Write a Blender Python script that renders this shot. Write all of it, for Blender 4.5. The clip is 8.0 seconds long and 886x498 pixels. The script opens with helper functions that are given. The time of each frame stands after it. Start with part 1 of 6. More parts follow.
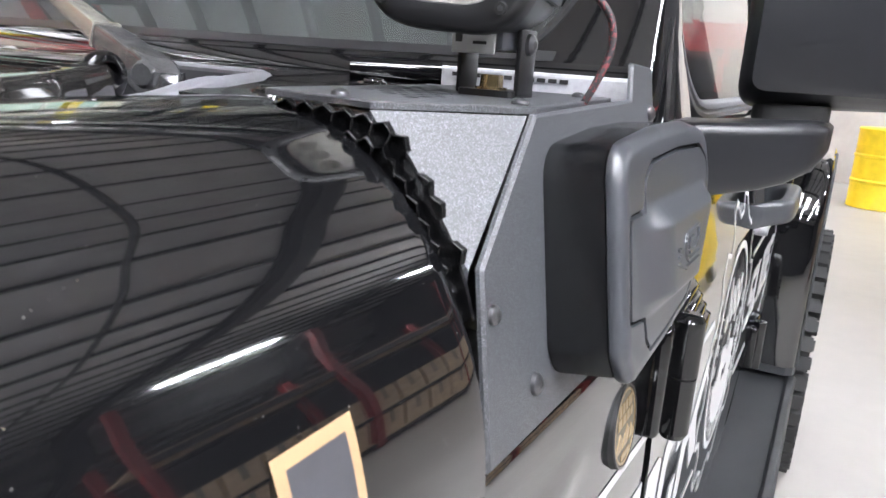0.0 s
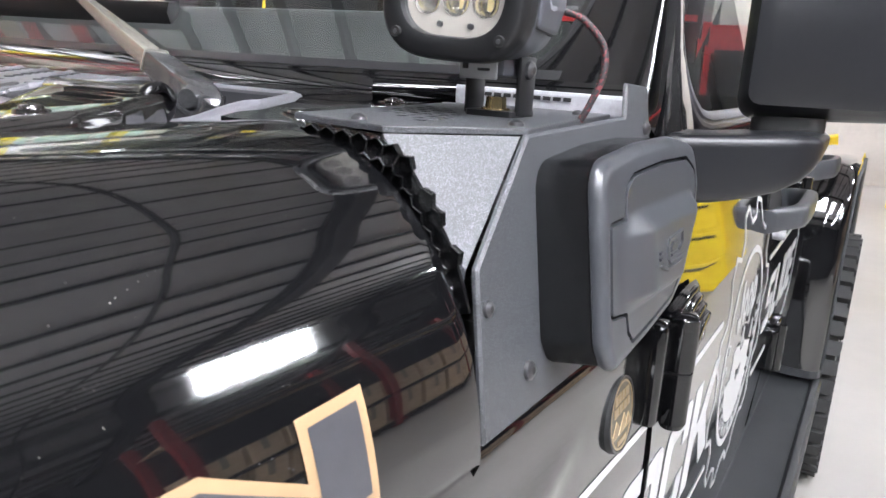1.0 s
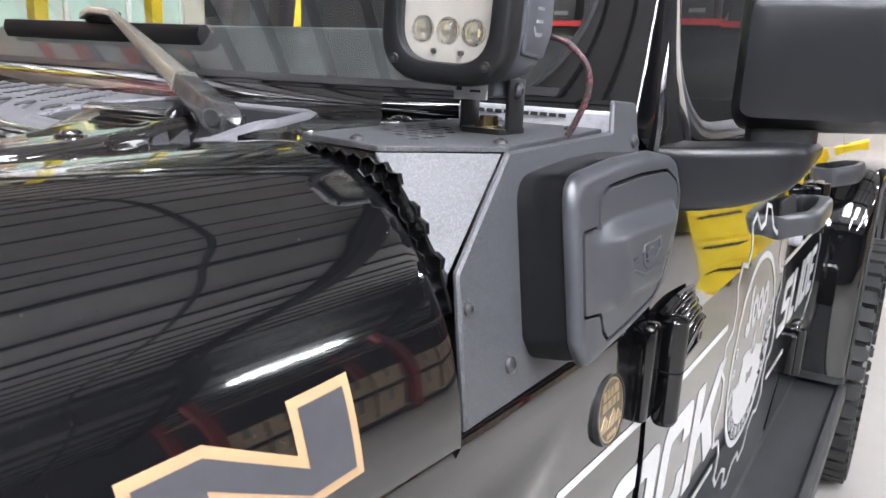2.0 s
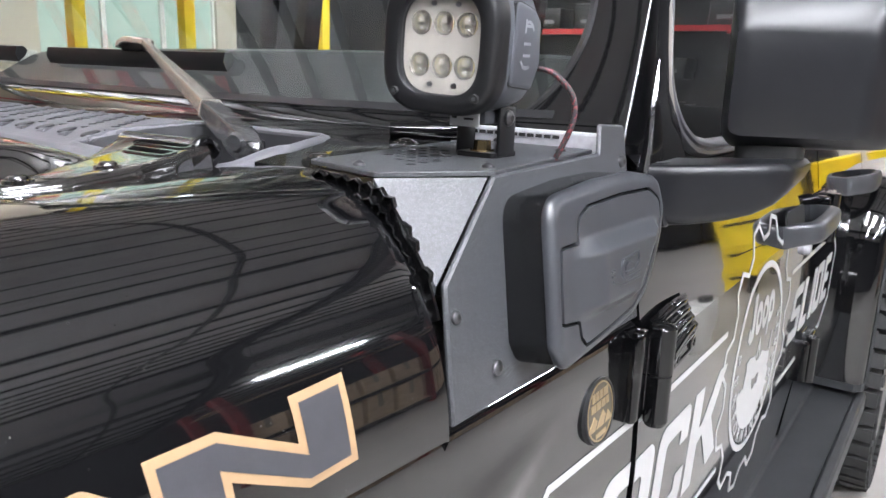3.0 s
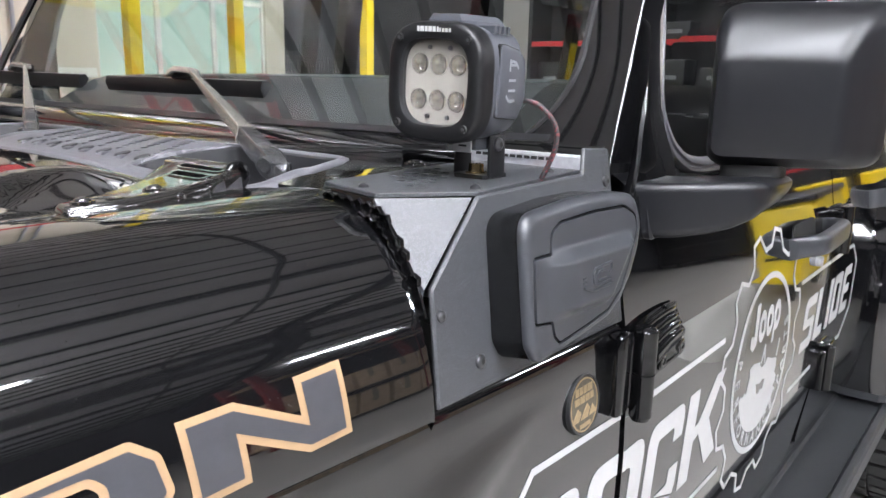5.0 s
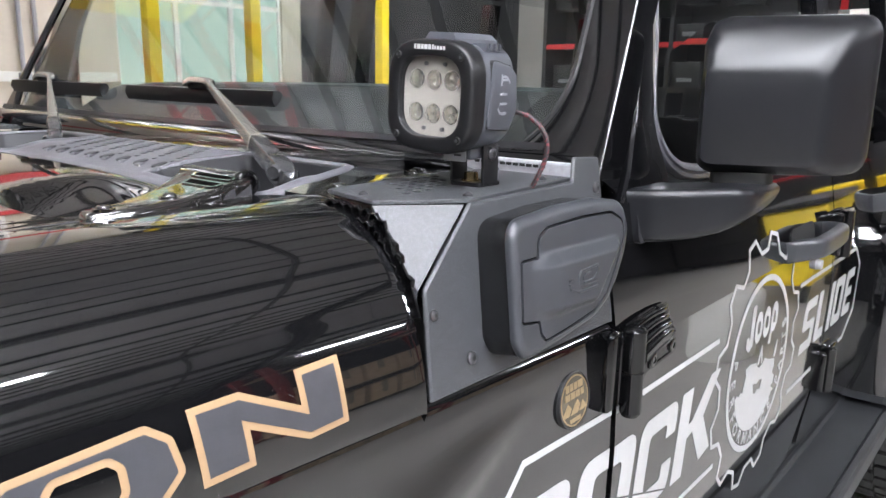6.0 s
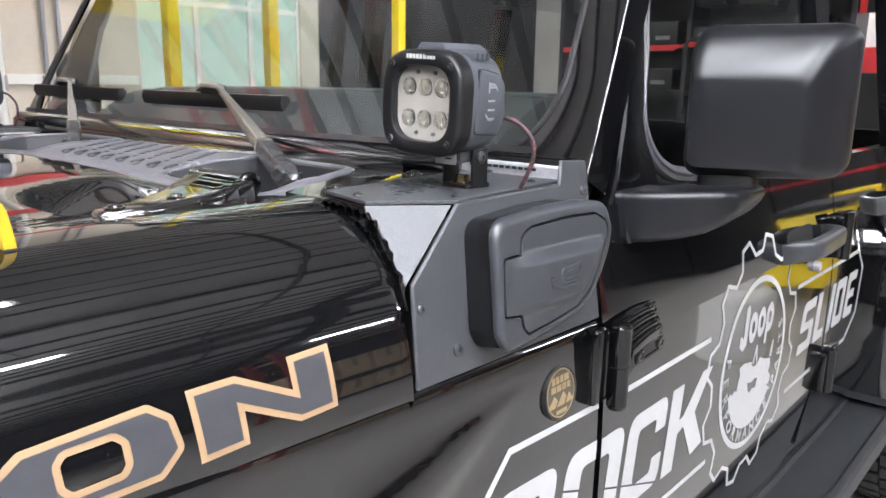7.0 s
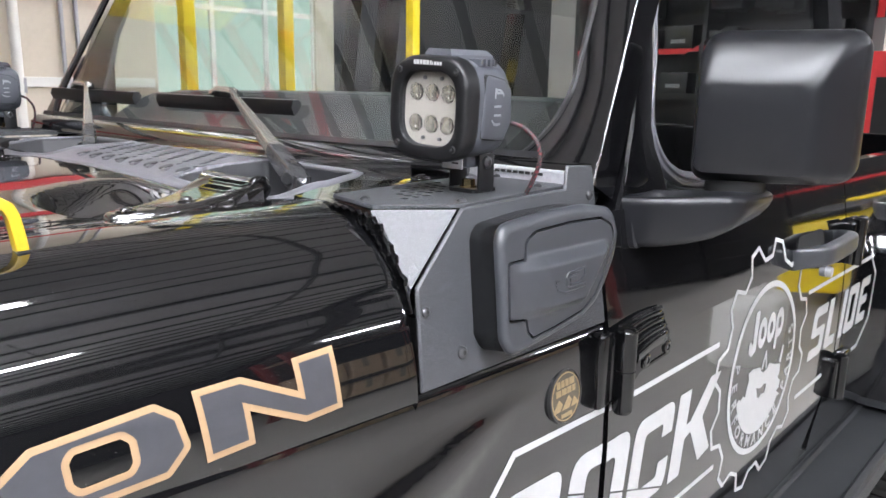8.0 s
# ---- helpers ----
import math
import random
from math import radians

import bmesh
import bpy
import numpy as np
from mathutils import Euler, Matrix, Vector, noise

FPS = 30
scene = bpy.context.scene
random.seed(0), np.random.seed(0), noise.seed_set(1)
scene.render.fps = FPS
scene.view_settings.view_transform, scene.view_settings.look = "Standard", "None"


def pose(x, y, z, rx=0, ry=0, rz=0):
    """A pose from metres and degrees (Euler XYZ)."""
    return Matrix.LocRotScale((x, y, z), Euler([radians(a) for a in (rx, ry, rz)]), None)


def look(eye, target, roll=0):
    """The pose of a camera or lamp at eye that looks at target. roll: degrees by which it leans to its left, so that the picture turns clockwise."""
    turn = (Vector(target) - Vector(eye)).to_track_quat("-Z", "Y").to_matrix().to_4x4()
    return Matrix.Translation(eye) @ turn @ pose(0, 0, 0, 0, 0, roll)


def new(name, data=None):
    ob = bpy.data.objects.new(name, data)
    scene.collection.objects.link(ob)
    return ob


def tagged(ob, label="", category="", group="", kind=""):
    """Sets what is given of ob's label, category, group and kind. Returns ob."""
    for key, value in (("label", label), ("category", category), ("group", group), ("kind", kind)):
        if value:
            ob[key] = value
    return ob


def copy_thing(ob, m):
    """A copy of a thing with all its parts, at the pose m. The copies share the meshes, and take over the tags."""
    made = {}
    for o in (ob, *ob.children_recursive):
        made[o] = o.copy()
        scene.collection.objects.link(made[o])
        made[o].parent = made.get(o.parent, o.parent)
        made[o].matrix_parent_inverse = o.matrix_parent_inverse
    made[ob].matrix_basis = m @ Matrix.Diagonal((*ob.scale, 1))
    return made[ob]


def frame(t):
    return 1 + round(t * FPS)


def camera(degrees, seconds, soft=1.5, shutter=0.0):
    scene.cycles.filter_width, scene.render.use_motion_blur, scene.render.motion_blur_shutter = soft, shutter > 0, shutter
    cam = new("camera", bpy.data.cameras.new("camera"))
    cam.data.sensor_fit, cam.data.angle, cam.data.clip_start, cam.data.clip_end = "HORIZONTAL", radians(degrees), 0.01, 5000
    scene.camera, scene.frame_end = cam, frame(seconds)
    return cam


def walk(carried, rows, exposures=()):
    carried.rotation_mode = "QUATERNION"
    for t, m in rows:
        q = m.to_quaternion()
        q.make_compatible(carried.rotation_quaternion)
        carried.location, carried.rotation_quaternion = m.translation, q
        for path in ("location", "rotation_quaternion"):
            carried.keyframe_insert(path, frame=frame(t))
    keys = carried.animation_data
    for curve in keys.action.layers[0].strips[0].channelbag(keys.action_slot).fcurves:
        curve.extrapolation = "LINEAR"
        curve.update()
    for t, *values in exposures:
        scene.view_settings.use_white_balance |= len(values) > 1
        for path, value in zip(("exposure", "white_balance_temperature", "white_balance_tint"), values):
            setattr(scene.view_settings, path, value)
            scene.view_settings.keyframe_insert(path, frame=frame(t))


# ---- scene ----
cam = camera(61.0, 8.0)
cam.data.dof.use_dof = True
cam.data.dof.focus_distance = 0.78
cam.data.dof.aperture_fstop = 22.0
PATH = [
    (0, (0.863, -0.679, 1.329), (-0.017, 1.047, 0.834), 3.9),
    (0.5, (0.879, -0.705, 1.334), (-0.041, 1.001, 0.842), 3.6),
    (1, (0.908, -0.725, 1.345), (-0.053, 0.96, 0.857), 3.2),
    (2.5, (0.989, -0.767, 1.369), (-0.093, 0.848, 0.898), 2.1),
    (3, (1.018, -0.785, 1.381), (-0.096, 0.811, 0.92), 1.7),
    (3.5, (1.046, -0.802, 1.389), (-0.097, 0.776, 0.937), 1.5),
    (4, (1.077, -0.812, 1.394), (-0.094, 0.746, 0.947), 1.3),
    (4.5, (1.095, -0.822, 1.398), (-0.101, 0.719, 0.956), 1.2),
    (6, (1.161, -0.857, 1.417), (-0.089, 0.643, 0.985), 0.9),
    (6.5, (1.186, -0.865, 1.419), (-0.084, 0.619, 0.987), 0.9),
    (7, (1.214, -0.872, 1.423), (-0.073, 0.598, 0.996), 0.9),
    (7.5, (1.219, -0.873, 1.425), (-0.085, 0.583, 1.003), 0.8),
    (8, (1.226, -0.872, 1.426), (-0.089, 0.574, 1.006), 1.0),
]
walk(cam, [(t, look(eye, target, roll)) for t, eye, target, roll in PATH],
     exposures=[(0.0, 0.74), (1.0, 0.68), (2.5, 0.55), (3.5, 0.48), (6.0, 0.42), (8.0, 0.46)])

# ---- world and light ----
world = bpy.data.worlds.new("workshop_world")
scene.world = world
world.use_nodes = True
world.node_tree.nodes["Background"].inputs[0].default_value = (0.75, 0.85, 1.0, 1)
world.node_tree.nodes["Background"].inputs[1].default_value = 0.3
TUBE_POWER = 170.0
PANEL_POWER = 55.0
WINDOW_POWER = 0.72


# ---- materials ----
def material(name, color, rough=0.5, metal=0.0, coat=0.0, vary=0.0, scale=20.0, bump=0.0, bump_scale=300.0, spec=0.5,
             speck=None, speck_scale=900.0):
    m = bpy.data.materials.new(name)
    m.use_nodes = True
    nt = m.node_tree
    b = nt.nodes["Principled BSDF"]
    b.inputs["Base Color"].default_value = (*color, 1)
    b.inputs["Roughness"].default_value = rough
    b.inputs["Metallic"].default_value = metal
    b.inputs["Coat Weight"].default_value = coat
    b.inputs["Coat Roughness"].default_value = 0.02
    b.inputs["Specular IOR Level"].default_value = spec
    co = nt.nodes.new("ShaderNodeTexCoord")
    out = None
    if vary > 0:
        n = nt.nodes.new("ShaderNodeTexNoise")
        n.inputs["Scale"].default_value, n.inputs["Detail"].default_value = scale, 6
        n2 = nt.nodes.new("ShaderNodeTexNoise")
        n2.inputs["Scale"].default_value, n2.inputs["Detail"].default_value = scale * 9, 3
        mix = nt.nodes.new("ShaderNodeMath")
        mix.operation = "MULTIPLY_ADD"
        mix.inputs[1].default_value = 0.35
        ramp = nt.nodes.new("ShaderNodeMapRange")
        ramp.inputs[1].default_value, ramp.inputs[2].default_value = 0.4, 0.95
        ramp.inputs[3].default_value, ramp.inputs[4].default_value = 1 - vary, 1 + vary
        nt.links.new(co.outputs["Object"], n.inputs["Vector"])
        nt.links.new(co.outputs["Object"], n2.inputs["Vector"])
        nt.links.new(n2.outputs[0], mix.inputs[0])
        nt.links.new(n.outputs[0], mix.inputs[2])
        nt.links.new(mix.outputs[0], ramp.inputs[0])
        v = nt.nodes.new("ShaderNodeVectorMath")
        v.operation = "SCALE"
        v.inputs[0].default_value = color
        nt.links.new(ramp.outputs[0], v.inputs["Scale"])
        out = v.outputs[0]
    if speck:
        vo = nt.nodes.new("ShaderNodeTexNoise")
        vo.inputs["Scale"].default_value, vo.inputs["Detail"].default_value = speck_scale, 2
        rp = nt.nodes.new("ShaderNodeMapRange")
        rp.inputs[1].default_value, rp.inputs[2].default_value = speck[3], speck[4]
        mx = nt.nodes.new("ShaderNodeMix")
        mx.data_type = "RGBA"
        nt.links.new(co.outputs["Object"], vo.inputs["Vector"])
        nt.links.new(vo.outputs[0], rp.inputs[0])
        nt.links.new(rp.outputs[0], mx.inputs[0])
        mx.inputs[6].default_value = (*color, 1)
        mx.inputs[7].default_value = (*speck[:3], 1)
        if out:
            nt.links.new(out, mx.inputs[6])
        out = mx.outputs[2]
    if out:
        nt.links.new(out, b.inputs["Base Color"])
    if bump > 0:
        n = nt.nodes.new("ShaderNodeTexNoise")
        n.inputs["Scale"].default_value, n.inputs["Detail"].default_value = bump_scale, 3
        bp = nt.nodes.new("ShaderNodeBump")
        bp.inputs["Strength"].default_value = bump
        bp.inputs["Distance"].default_value = 0.001
        nt.links.new(co.outputs["Object"], n.inputs["Vector"])
        nt.links.new(n.outputs[0], bp.inputs["Height"])
        nt.links.new(bp.outputs[0], b.inputs["Normal"])
    return m


def emitter(name, color, power):
    m = bpy.data.materials.new(name)
    m.use_nodes = True
    nt = m.node_tree
    nt.nodes.remove(nt.nodes["Principled BSDF"])
    e = nt.nodes.new("ShaderNodeEmission")
    e.inputs[0].default_value, e.inputs[1].default_value = (*color, 1), power
    nt.links.new(e.outputs[0], nt.nodes["Material Output"].inputs[0])
    return m


def glass_material(name, tint=(1, 1, 1), rough=0.0):
    m = bpy.data.materials.new(name)
    m.use_nodes = True
    b = m.node_tree.nodes["Principled BSDF"]
    b.inputs["Base Color"].default_value = (*tint, 1)
    b.inputs["Transmission Weight"].default_value = 1.0
    b.inputs["Roughness"].default_value, b.inputs["IOR"].default_value = rough, 1.45
    return m


def dusty_paint():
    """Black clear-coated paint with a sparse film of dust specks."""
    m = material("black_paint", (0.003, 0.003, 0.0034), 0.06, coat=1.0, spec=0.5)
    nt, b = m.node_tree, m.node_tree.nodes["Principled BSDF"]
    co = nt.nodes.new("ShaderNodeTexCoord")
    vo = nt.nodes.new("ShaderNodeTexVoronoi")
    vo.inputs["Scale"].default_value = 230
    lt = nt.nodes.new("ShaderNodeMapRange")
    lt.inputs[1].default_value, lt.inputs[2].default_value = 0.11, 0.05
    big = nt.nodes.new("ShaderNodeTexNoise")
    big.inputs["Scale"].default_value = 60
    gate = nt.nodes.new("ShaderNodeMapRange")
    gate.inputs[1].default_value, gate.inputs[2].default_value = 0.50, 0.62
    mu = nt.nodes.new("ShaderNodeMath")
    mu.operation = "MULTIPLY"
    mx = nt.nodes.new("ShaderNodeMix")
    mx.data_type = "RGBA"
    mx.inputs[6].default_value = (0.003, 0.003, 0.0034, 1)
    mx.inputs[7].default_value = (0.16, 0.15, 0.14, 1)
    for n in (vo, big):
        nt.links.new(co.outputs["Object"], n.inputs["Vector"])
    nt.links.new(vo.outputs["Distance"], lt.inputs[0])
    nt.links.new(big.outputs[0], gate.inputs[0])
    nt.links.new(lt.outputs[0], mu.inputs[0])
    nt.links.new(gate.outputs[0], mu.inputs[1])
    nt.links.new(mu.outputs[0], mx.inputs[0])
    nt.links.new(mx.outputs[2], b.inputs["Base Color"])
    wav = nt.nodes.new("ShaderNodeTexNoise")
    wav.inputs["Scale"].default_value = 14
    bp = nt.nodes.new("ShaderNodeBump")
    bp.inputs["Strength"].default_value, bp.inputs["Distance"].default_value = 0.05, 0.002
    nt.links.new(co.outputs["Object"], wav.inputs["Vector"])
    nt.links.new(wav.outputs[0], bp.inputs["Height"])
    nt.links.new(bp.outputs[0], b.inputs["Coat Normal"])
    return m


def layered_print():
    """Black printed plastic with fine horizontal layer lines."""
    m = material("printed_plastic", (0.0026, 0.0027, 0.0032), 0.19, spec=0.5)
    nt, b = m.node_tree, m.node_tree.nodes["Principled BSDF"]
    co = nt.nodes.new("ShaderNodeTexCoord")
    w = nt.nodes.new("ShaderNodeTexWave")
    w.bands_direction = "Z"
    w.inputs["Scale"].default_value, w.inputs["Distortion"].default_value = 600, 0.3
    bp = nt.nodes.new("ShaderNodeBump")
    bp.inputs["Strength"].default_value, bp.inputs["Distance"].default_value = 0.35, 0.0004
    nt.links.new(co.outputs["Object"], w.inputs["Vector"])
    nt.links.new(w.outputs[0], bp.inputs["Height"])
    nt.links.new(bp.outputs[0], b.inputs["Normal"])
    return m


PAINT = dusty_paint()
PRINT = layered_print()
COMBBLACK = material("comb_plastic", (0.0016, 0.0016, 0.0018), 0.22, spec=0.3, bump=0.1, bump_scale=900)
POWDER = material("powder_coat", (0.014, 0.0148, 0.017), 0.52, coat=0.10, bump=0.32, bump_scale=1900, speck=(0.17, 0.179, 0.196, 0.55, 0.69), speck_scale=1900, spec=0.6)
POWDER.node_tree.nodes["Principled BSDF"].inputs["Coat Roughness"].default_value = 0.30
GREYPLASTIC = material("grey_plastic", (0.027, 0.0287, 0.0327), 0.33, bump=0.06, bump_scale=1300, vary=0.15, scale=30, spec=0.55)
MIRRORPLASTIC = material("mirror_plastic", (0.006, 0.0062, 0.0076), 0.33, spec=0.36, bump=0.05, bump_scale=1500, vary=0.15, scale=25)
BLADEBLACK = material("blade_rubber", (0.0035, 0.0035, 0.004), 0.34, spec=0.3, vary=0.2, scale=60)
TRIM = material("black_trim", (0.012, 0.012, 0.013), 0.3, vary=0.2, scale=40)
HINGEBLACK = material("hinge_black", (0.0025, 0.0025, 0.0028), 0.07, spec=0.4, bump=0.02, bump_scale=120)
RUBBER = material("tyre_rubber", (0.018, 0.018, 0.018), 0.75, vary=0.35, scale=25, bump=0.3, bump_scale=200)
# Near-black that stands for the shade inside the lid's gap.
GAPBLACK = material("lid_gap_shade", (0.0022, 0.0022, 0.0024), 0.9, spec=0.08)
MATTBLACK = material("matt_black", (0.008, 0.008, 0.008), 0.6)
STEPMAT = material("step_coating", (0.016, 0.017, 0.019), 0.5, bump=0.4, bump_scale=500, vary=0.25, scale=12)
COWLGREY = material("cowl_plastic", (0.105, 0.103, 0.114), 0.4, bump=0.15, bump_scale=1500, vary=0.1, scale=18)
TRIMGREY = material("window_rubber", (0.085, 0.086, 0.097), 0.4, vary=0.1, scale=30, bump=0.1, bump_scale=900)
# Dark grey that stands for the shade in wells, scoops and slots.
WELLSHADE = material("well_shade", (0.014, 0.014, 0.016), 0.5, vary=0.15, scale=30)
WIPERMETAL = material("wiper_metal", (0.50, 0.475, 0.42), 0.27, metal=0.85, bump=0.05, bump_scale=1500)
DARKCHROME = material("dark_chrome", (0.13, 0.13, 0.135), 0.2, metal=0.8, vary=0.12, scale=90)
HINGEGLOSS = material("hinge_gloss", (0.012, 0.011, 0.0105), 0.06, coat=0.6, spec=0.8, vary=0.1, scale=60)
STEEL = material("bolt_steel", (0.10, 0.10, 0.105), 0.3, metal=0.9, vary=0.2, scale=300)
BRASS = material("zinc_nut", (0.5, 0.38, 0.2), 0.2, metal=1.0, vary=0.25, scale=200)
LIGHTSTEEL = material("light_steel", (0.36, 0.36, 0.38), 0.42, metal=0.3, vary=0.2, scale=120)
LAMPGREY = material("lamp_housing", (0.05, 0.053, 0.062), 0.42, bump=0.05, bump_scale=1500, vary=0.08, scale=40)
LAMPBLACK = material("lamp_bezel", (0.0055, 0.0055, 0.0062), 0.42, bump=0.05, bump_scale=1600, spec=0.35)
CREAM = material("lamp_reflector_plate", (0.215, 0.2, 0.178), 0.4, vary=0.06, scale=60)
OPTIC = material("led_optic", (0.72, 0.69, 0.62), 0.22, metal=0.9)
CHROME = material("reflector_chrome", (0.85, 0.83, 0.78), 0.06, metal=1.0)
AMBER = material("led_chip", (0.75, 0.62, 0.3), 0.4)
LENS = glass_material("lamp_glass")
WINDOWGLASS = glass_material("window_glass", (0.86, 0.91, 0.89))
TINTGLASS = glass_material("door_glass", (0.72, 0.76, 0.74))
DECALWHITE = material("white_decal", (0.37, 0.37, 0.368), 0.35, vary=0.04, scale=60)
DECALGREY = material("grey_decal", (0.056, 0.057, 0.064), 0.32, metal=0.35, vary=0.06, scale=80, bump=0.05, bump_scale=900)
DECALGOLD = material("gold_decal", (0.255, 0.165, 0.09), 0.45, vary=0.05, scale=80)
PRINTGREY = material("grey_print", (0.2, 0.205, 0.22), 0.5)
BADGEGOLD = material("badge_gold", (0.45, 0.34, 0.2), 0.3, metal=0.8, vary=0.15, scale=300)
BADGEDARK = material("badge_enamel", (0.10, 0.085, 0.06), 0.4, metal=0.4, vary=0.2, scale=200)
CONCRETE = material("concrete_floor", (0.36, 0.342, 0.318), 0.42, vary=0.1, scale=0.8, bump=0.1, bump_scale=90)
WALLPAINT = material("wall_paint", (0.60, 0.535, 0.445), 0.7, vary=0.1, scale=2.5, bump=0.1, bump_scale=60)
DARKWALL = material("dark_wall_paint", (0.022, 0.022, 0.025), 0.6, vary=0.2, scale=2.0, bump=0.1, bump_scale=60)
NORTHWALL = material("grey_wall_paint", (0.58, 0.55, 0.51), 0.7, vary=0.12, scale=2.0, bump=0.1, bump_scale=60)
CEILINGMAT = material("ceiling_deck", (0.57, 0.555, 0.555), 0.6, vary=0.12, scale=3)
JOISTMAT = material("joist_paint", (0.014, 0.014, 0.016), 0.5, vary=0.2, scale=6)
REDPAINT = material("red_paint", (0.5, 0.025, 0.03), 0.35, vary=0.15, scale=8)
YELLOWPAINT = material("yellow_paint", (0.85, 0.62, 0.02), 0.4, vary=0.15, scale=8)
LOOPYELLOW = material("loop_yellow", (0.46, 0.30, 0.012), 0.45, vary=0.1, scale=60)
CARDBOARD = material("cardboard", (0.56, 0.42, 0.29), 0.8, vary=0.2, scale=10, bump=0.15, bump_scale=120)
RACKRED = material("rack_red_paint", (0.24, 0.018, 0.02), 0.4, vary=0.15, scale=8)
DASHMAT = material("dashboard_vinyl", (0.006, 0.0065, 0.0065), 0.8, bump=0.3, bump_scale=500)
DASHPAD = material("dashboard_pad", (0.018, 0.024, 0.0235), 0.5, bump=0.2, bump_scale=500, vary=0.1, scale=20)
SEATMAT = material("seat_cloth", (0.006, 0.006, 0.007), 0.85, vary=0.3, scale=30)
WHITEPAINT = material("white_paint", (0.75, 0.74, 0.7), 0.3, vary=0.06, scale=5)
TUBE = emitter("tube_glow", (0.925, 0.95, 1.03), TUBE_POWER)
PANELGLOW = emitter("panel_glow", (0.925, 0.95, 1.03), PANEL_POWER)
DAYLIGHT = emitter("daylight", (0.80, 1.0, 0.92), WINDOW_POWER)


# ---- mesh tools ----
def part(name, bm, mat, parent, label="", smooth=None):
    me = bpy.data.meshes.new(name)
    bmesh.ops.recalc_face_normals(bm, faces=bm.faces)
    if smooth is not None:
        for f in bm.faces:
            f.smooth = True
        for e in bm.edges:
            e.smooth = len(e.link_faces) == 2 and e.calc_face_angle(0) < radians(smooth)
    bm.to_mesh(me)
    bm.free()
    me.materials.append(mat)
    ob = new(name, me)
    if parent is not None:
        ob.parent = parent
        ob.matrix_parent_inverse = Matrix.Translation(-parent.location) if parent.type == "EMPTY" else Matrix()
    if label:
        ob["label"] = label
    return ob


def thing(name, x, y, z, label, category, group="", kind=""):
    ob = new(name)
    ob.empty_display_size = 0.05
    ob.location = (x, y, z)
    return tagged(ob, label, category, group, kind)


def add_box(bm, x0, x1, y0, y1, z0, z1, bevel=0.0, seg=2):
    r = bmesh.ops.create_cube(bm, size=1, matrix=Matrix.LocRotScale(((x0 + x1) / 2, (y0 + y1) / 2, (z0 + z1) / 2), None, (abs(x1 - x0), abs(y1 - y0), abs(z1 - z0))))
    if bevel:
        es = list({e for v in r["verts"] for e in v.link_edges})
        bmesh.ops.bevel(bm, geom=es, offset=bevel, segments=seg, profile=0.5, affect="EDGES")
    return bm


def box(x0, x1, y0, y1, z0, z1, bevel=0.0, seg=2):
    return add_box(bmesh.new(), x0, x1, y0, y1, z0, z1, bevel, seg)


def add_cyl(bm, p, q, r, r2=None, seg=20, caps=True):
    p, q = Vector(p), Vector(q)
    d = q - p
    m = Matrix.Translation((p + q) / 2) @ d.to_track_quat("Z", "Y").to_matrix().to_4x4()
    bmesh.ops.create_cone(bm, cap_ends=caps, segments=seg, radius1=r, radius2=r if r2 is None else r2, depth=d.length, matrix=m)
    return bm


def cyl(p, q, r, r2=None, seg=20):
    return add_cyl(bmesh.new(), p, q, r, r2, seg)


def rings(bm, loops, cap0=True, cap1=True, closed=True):
    """Skins a list of vertex loops of equal length."""
    vs = [[bm.verts.new(p) for p in loop] for loop in loops]
    n = len(loops[0])
    for a, b in zip(vs, vs[1:]):
        for i in range(n if closed else n - 1):
            j = (i + 1) % n
            bm.faces.new((a[i], a[j], b[j], b[i]))
    if cap0:
        bm.faces.new(vs[0][::-1])
    if cap1:
        bm.faces.new(vs[-1])
    return bm


def tube(path, r, seg=10):
    """A round hose along a smooth path of points."""
    bm = bmesh.new()
    pts = [Vector(p) for p in path]
    out = []
    side = Vector((0.3, 0.9, 0.1))
    for i, p in enumerate(pts):
        t = (pts[min(i + 1, len(pts) - 1)] - pts[max(i - 1, 0)]).normalized()
        u = t.cross(side).normalized()
        w = t.cross(u)
        rr = r(i / (len(pts) - 1)) if callable(r) else r
        out.append([p + rr * (math.cos(a) * u + math.sin(a) * w) for a in (2 * math.pi * k / seg for k in range(seg))])
    return rings(bm, out)


def curve_points(ctrl, n=24):
    """Catmull-Rom points through the controls."""
    c = [Vector(p) for p in ctrl]
    c = [2 * c[0] - c[1], *c, 2 * c[-1] - c[-2]]
    out = []
    for i in range(1, len(c) - 2):
        for k in range(n):
            t = k / n
            a, b, d, e = c[i - 1], c[i], c[i + 1], c[i + 2]
            out.append(0.5 * ((2 * b) + (d - a) * t + (2 * a - 5 * b + 4 * d - e) * t * t + (3 * b - a - 3 * d + e) * t ** 3))
    out.append(c[-2])
    return out


def round_poly(pts, r, n=5):
    """Fillets the corners of a 2D polygon; r is one radius or one for each corner."""
    out, m = [], len(pts)
    for i in range(m):
        p, a, b = Vector(pts[i]), Vector(pts[i - 1]), Vector(pts[(i + 1) % m])
        rr = r[i] if isinstance(r, (list, tuple)) else r
        if rr <= 0:
            out.append(tuple(p))
            continue
        u, v = (a - p).normalized(), (b - p).normalized()
        ang = u.angle(v)
        d = min(rr / math.tan(ang / 2), (a - p).length * 0.49, (b - p).length * 0.49)
        s, e = p + u * d, p + v * d
        for k in range(n + 1):
            t = k / n
            out.append(tuple((1 - t) ** 2 * s + 2 * t * (1 - t) * p + t * t * e))
    return out


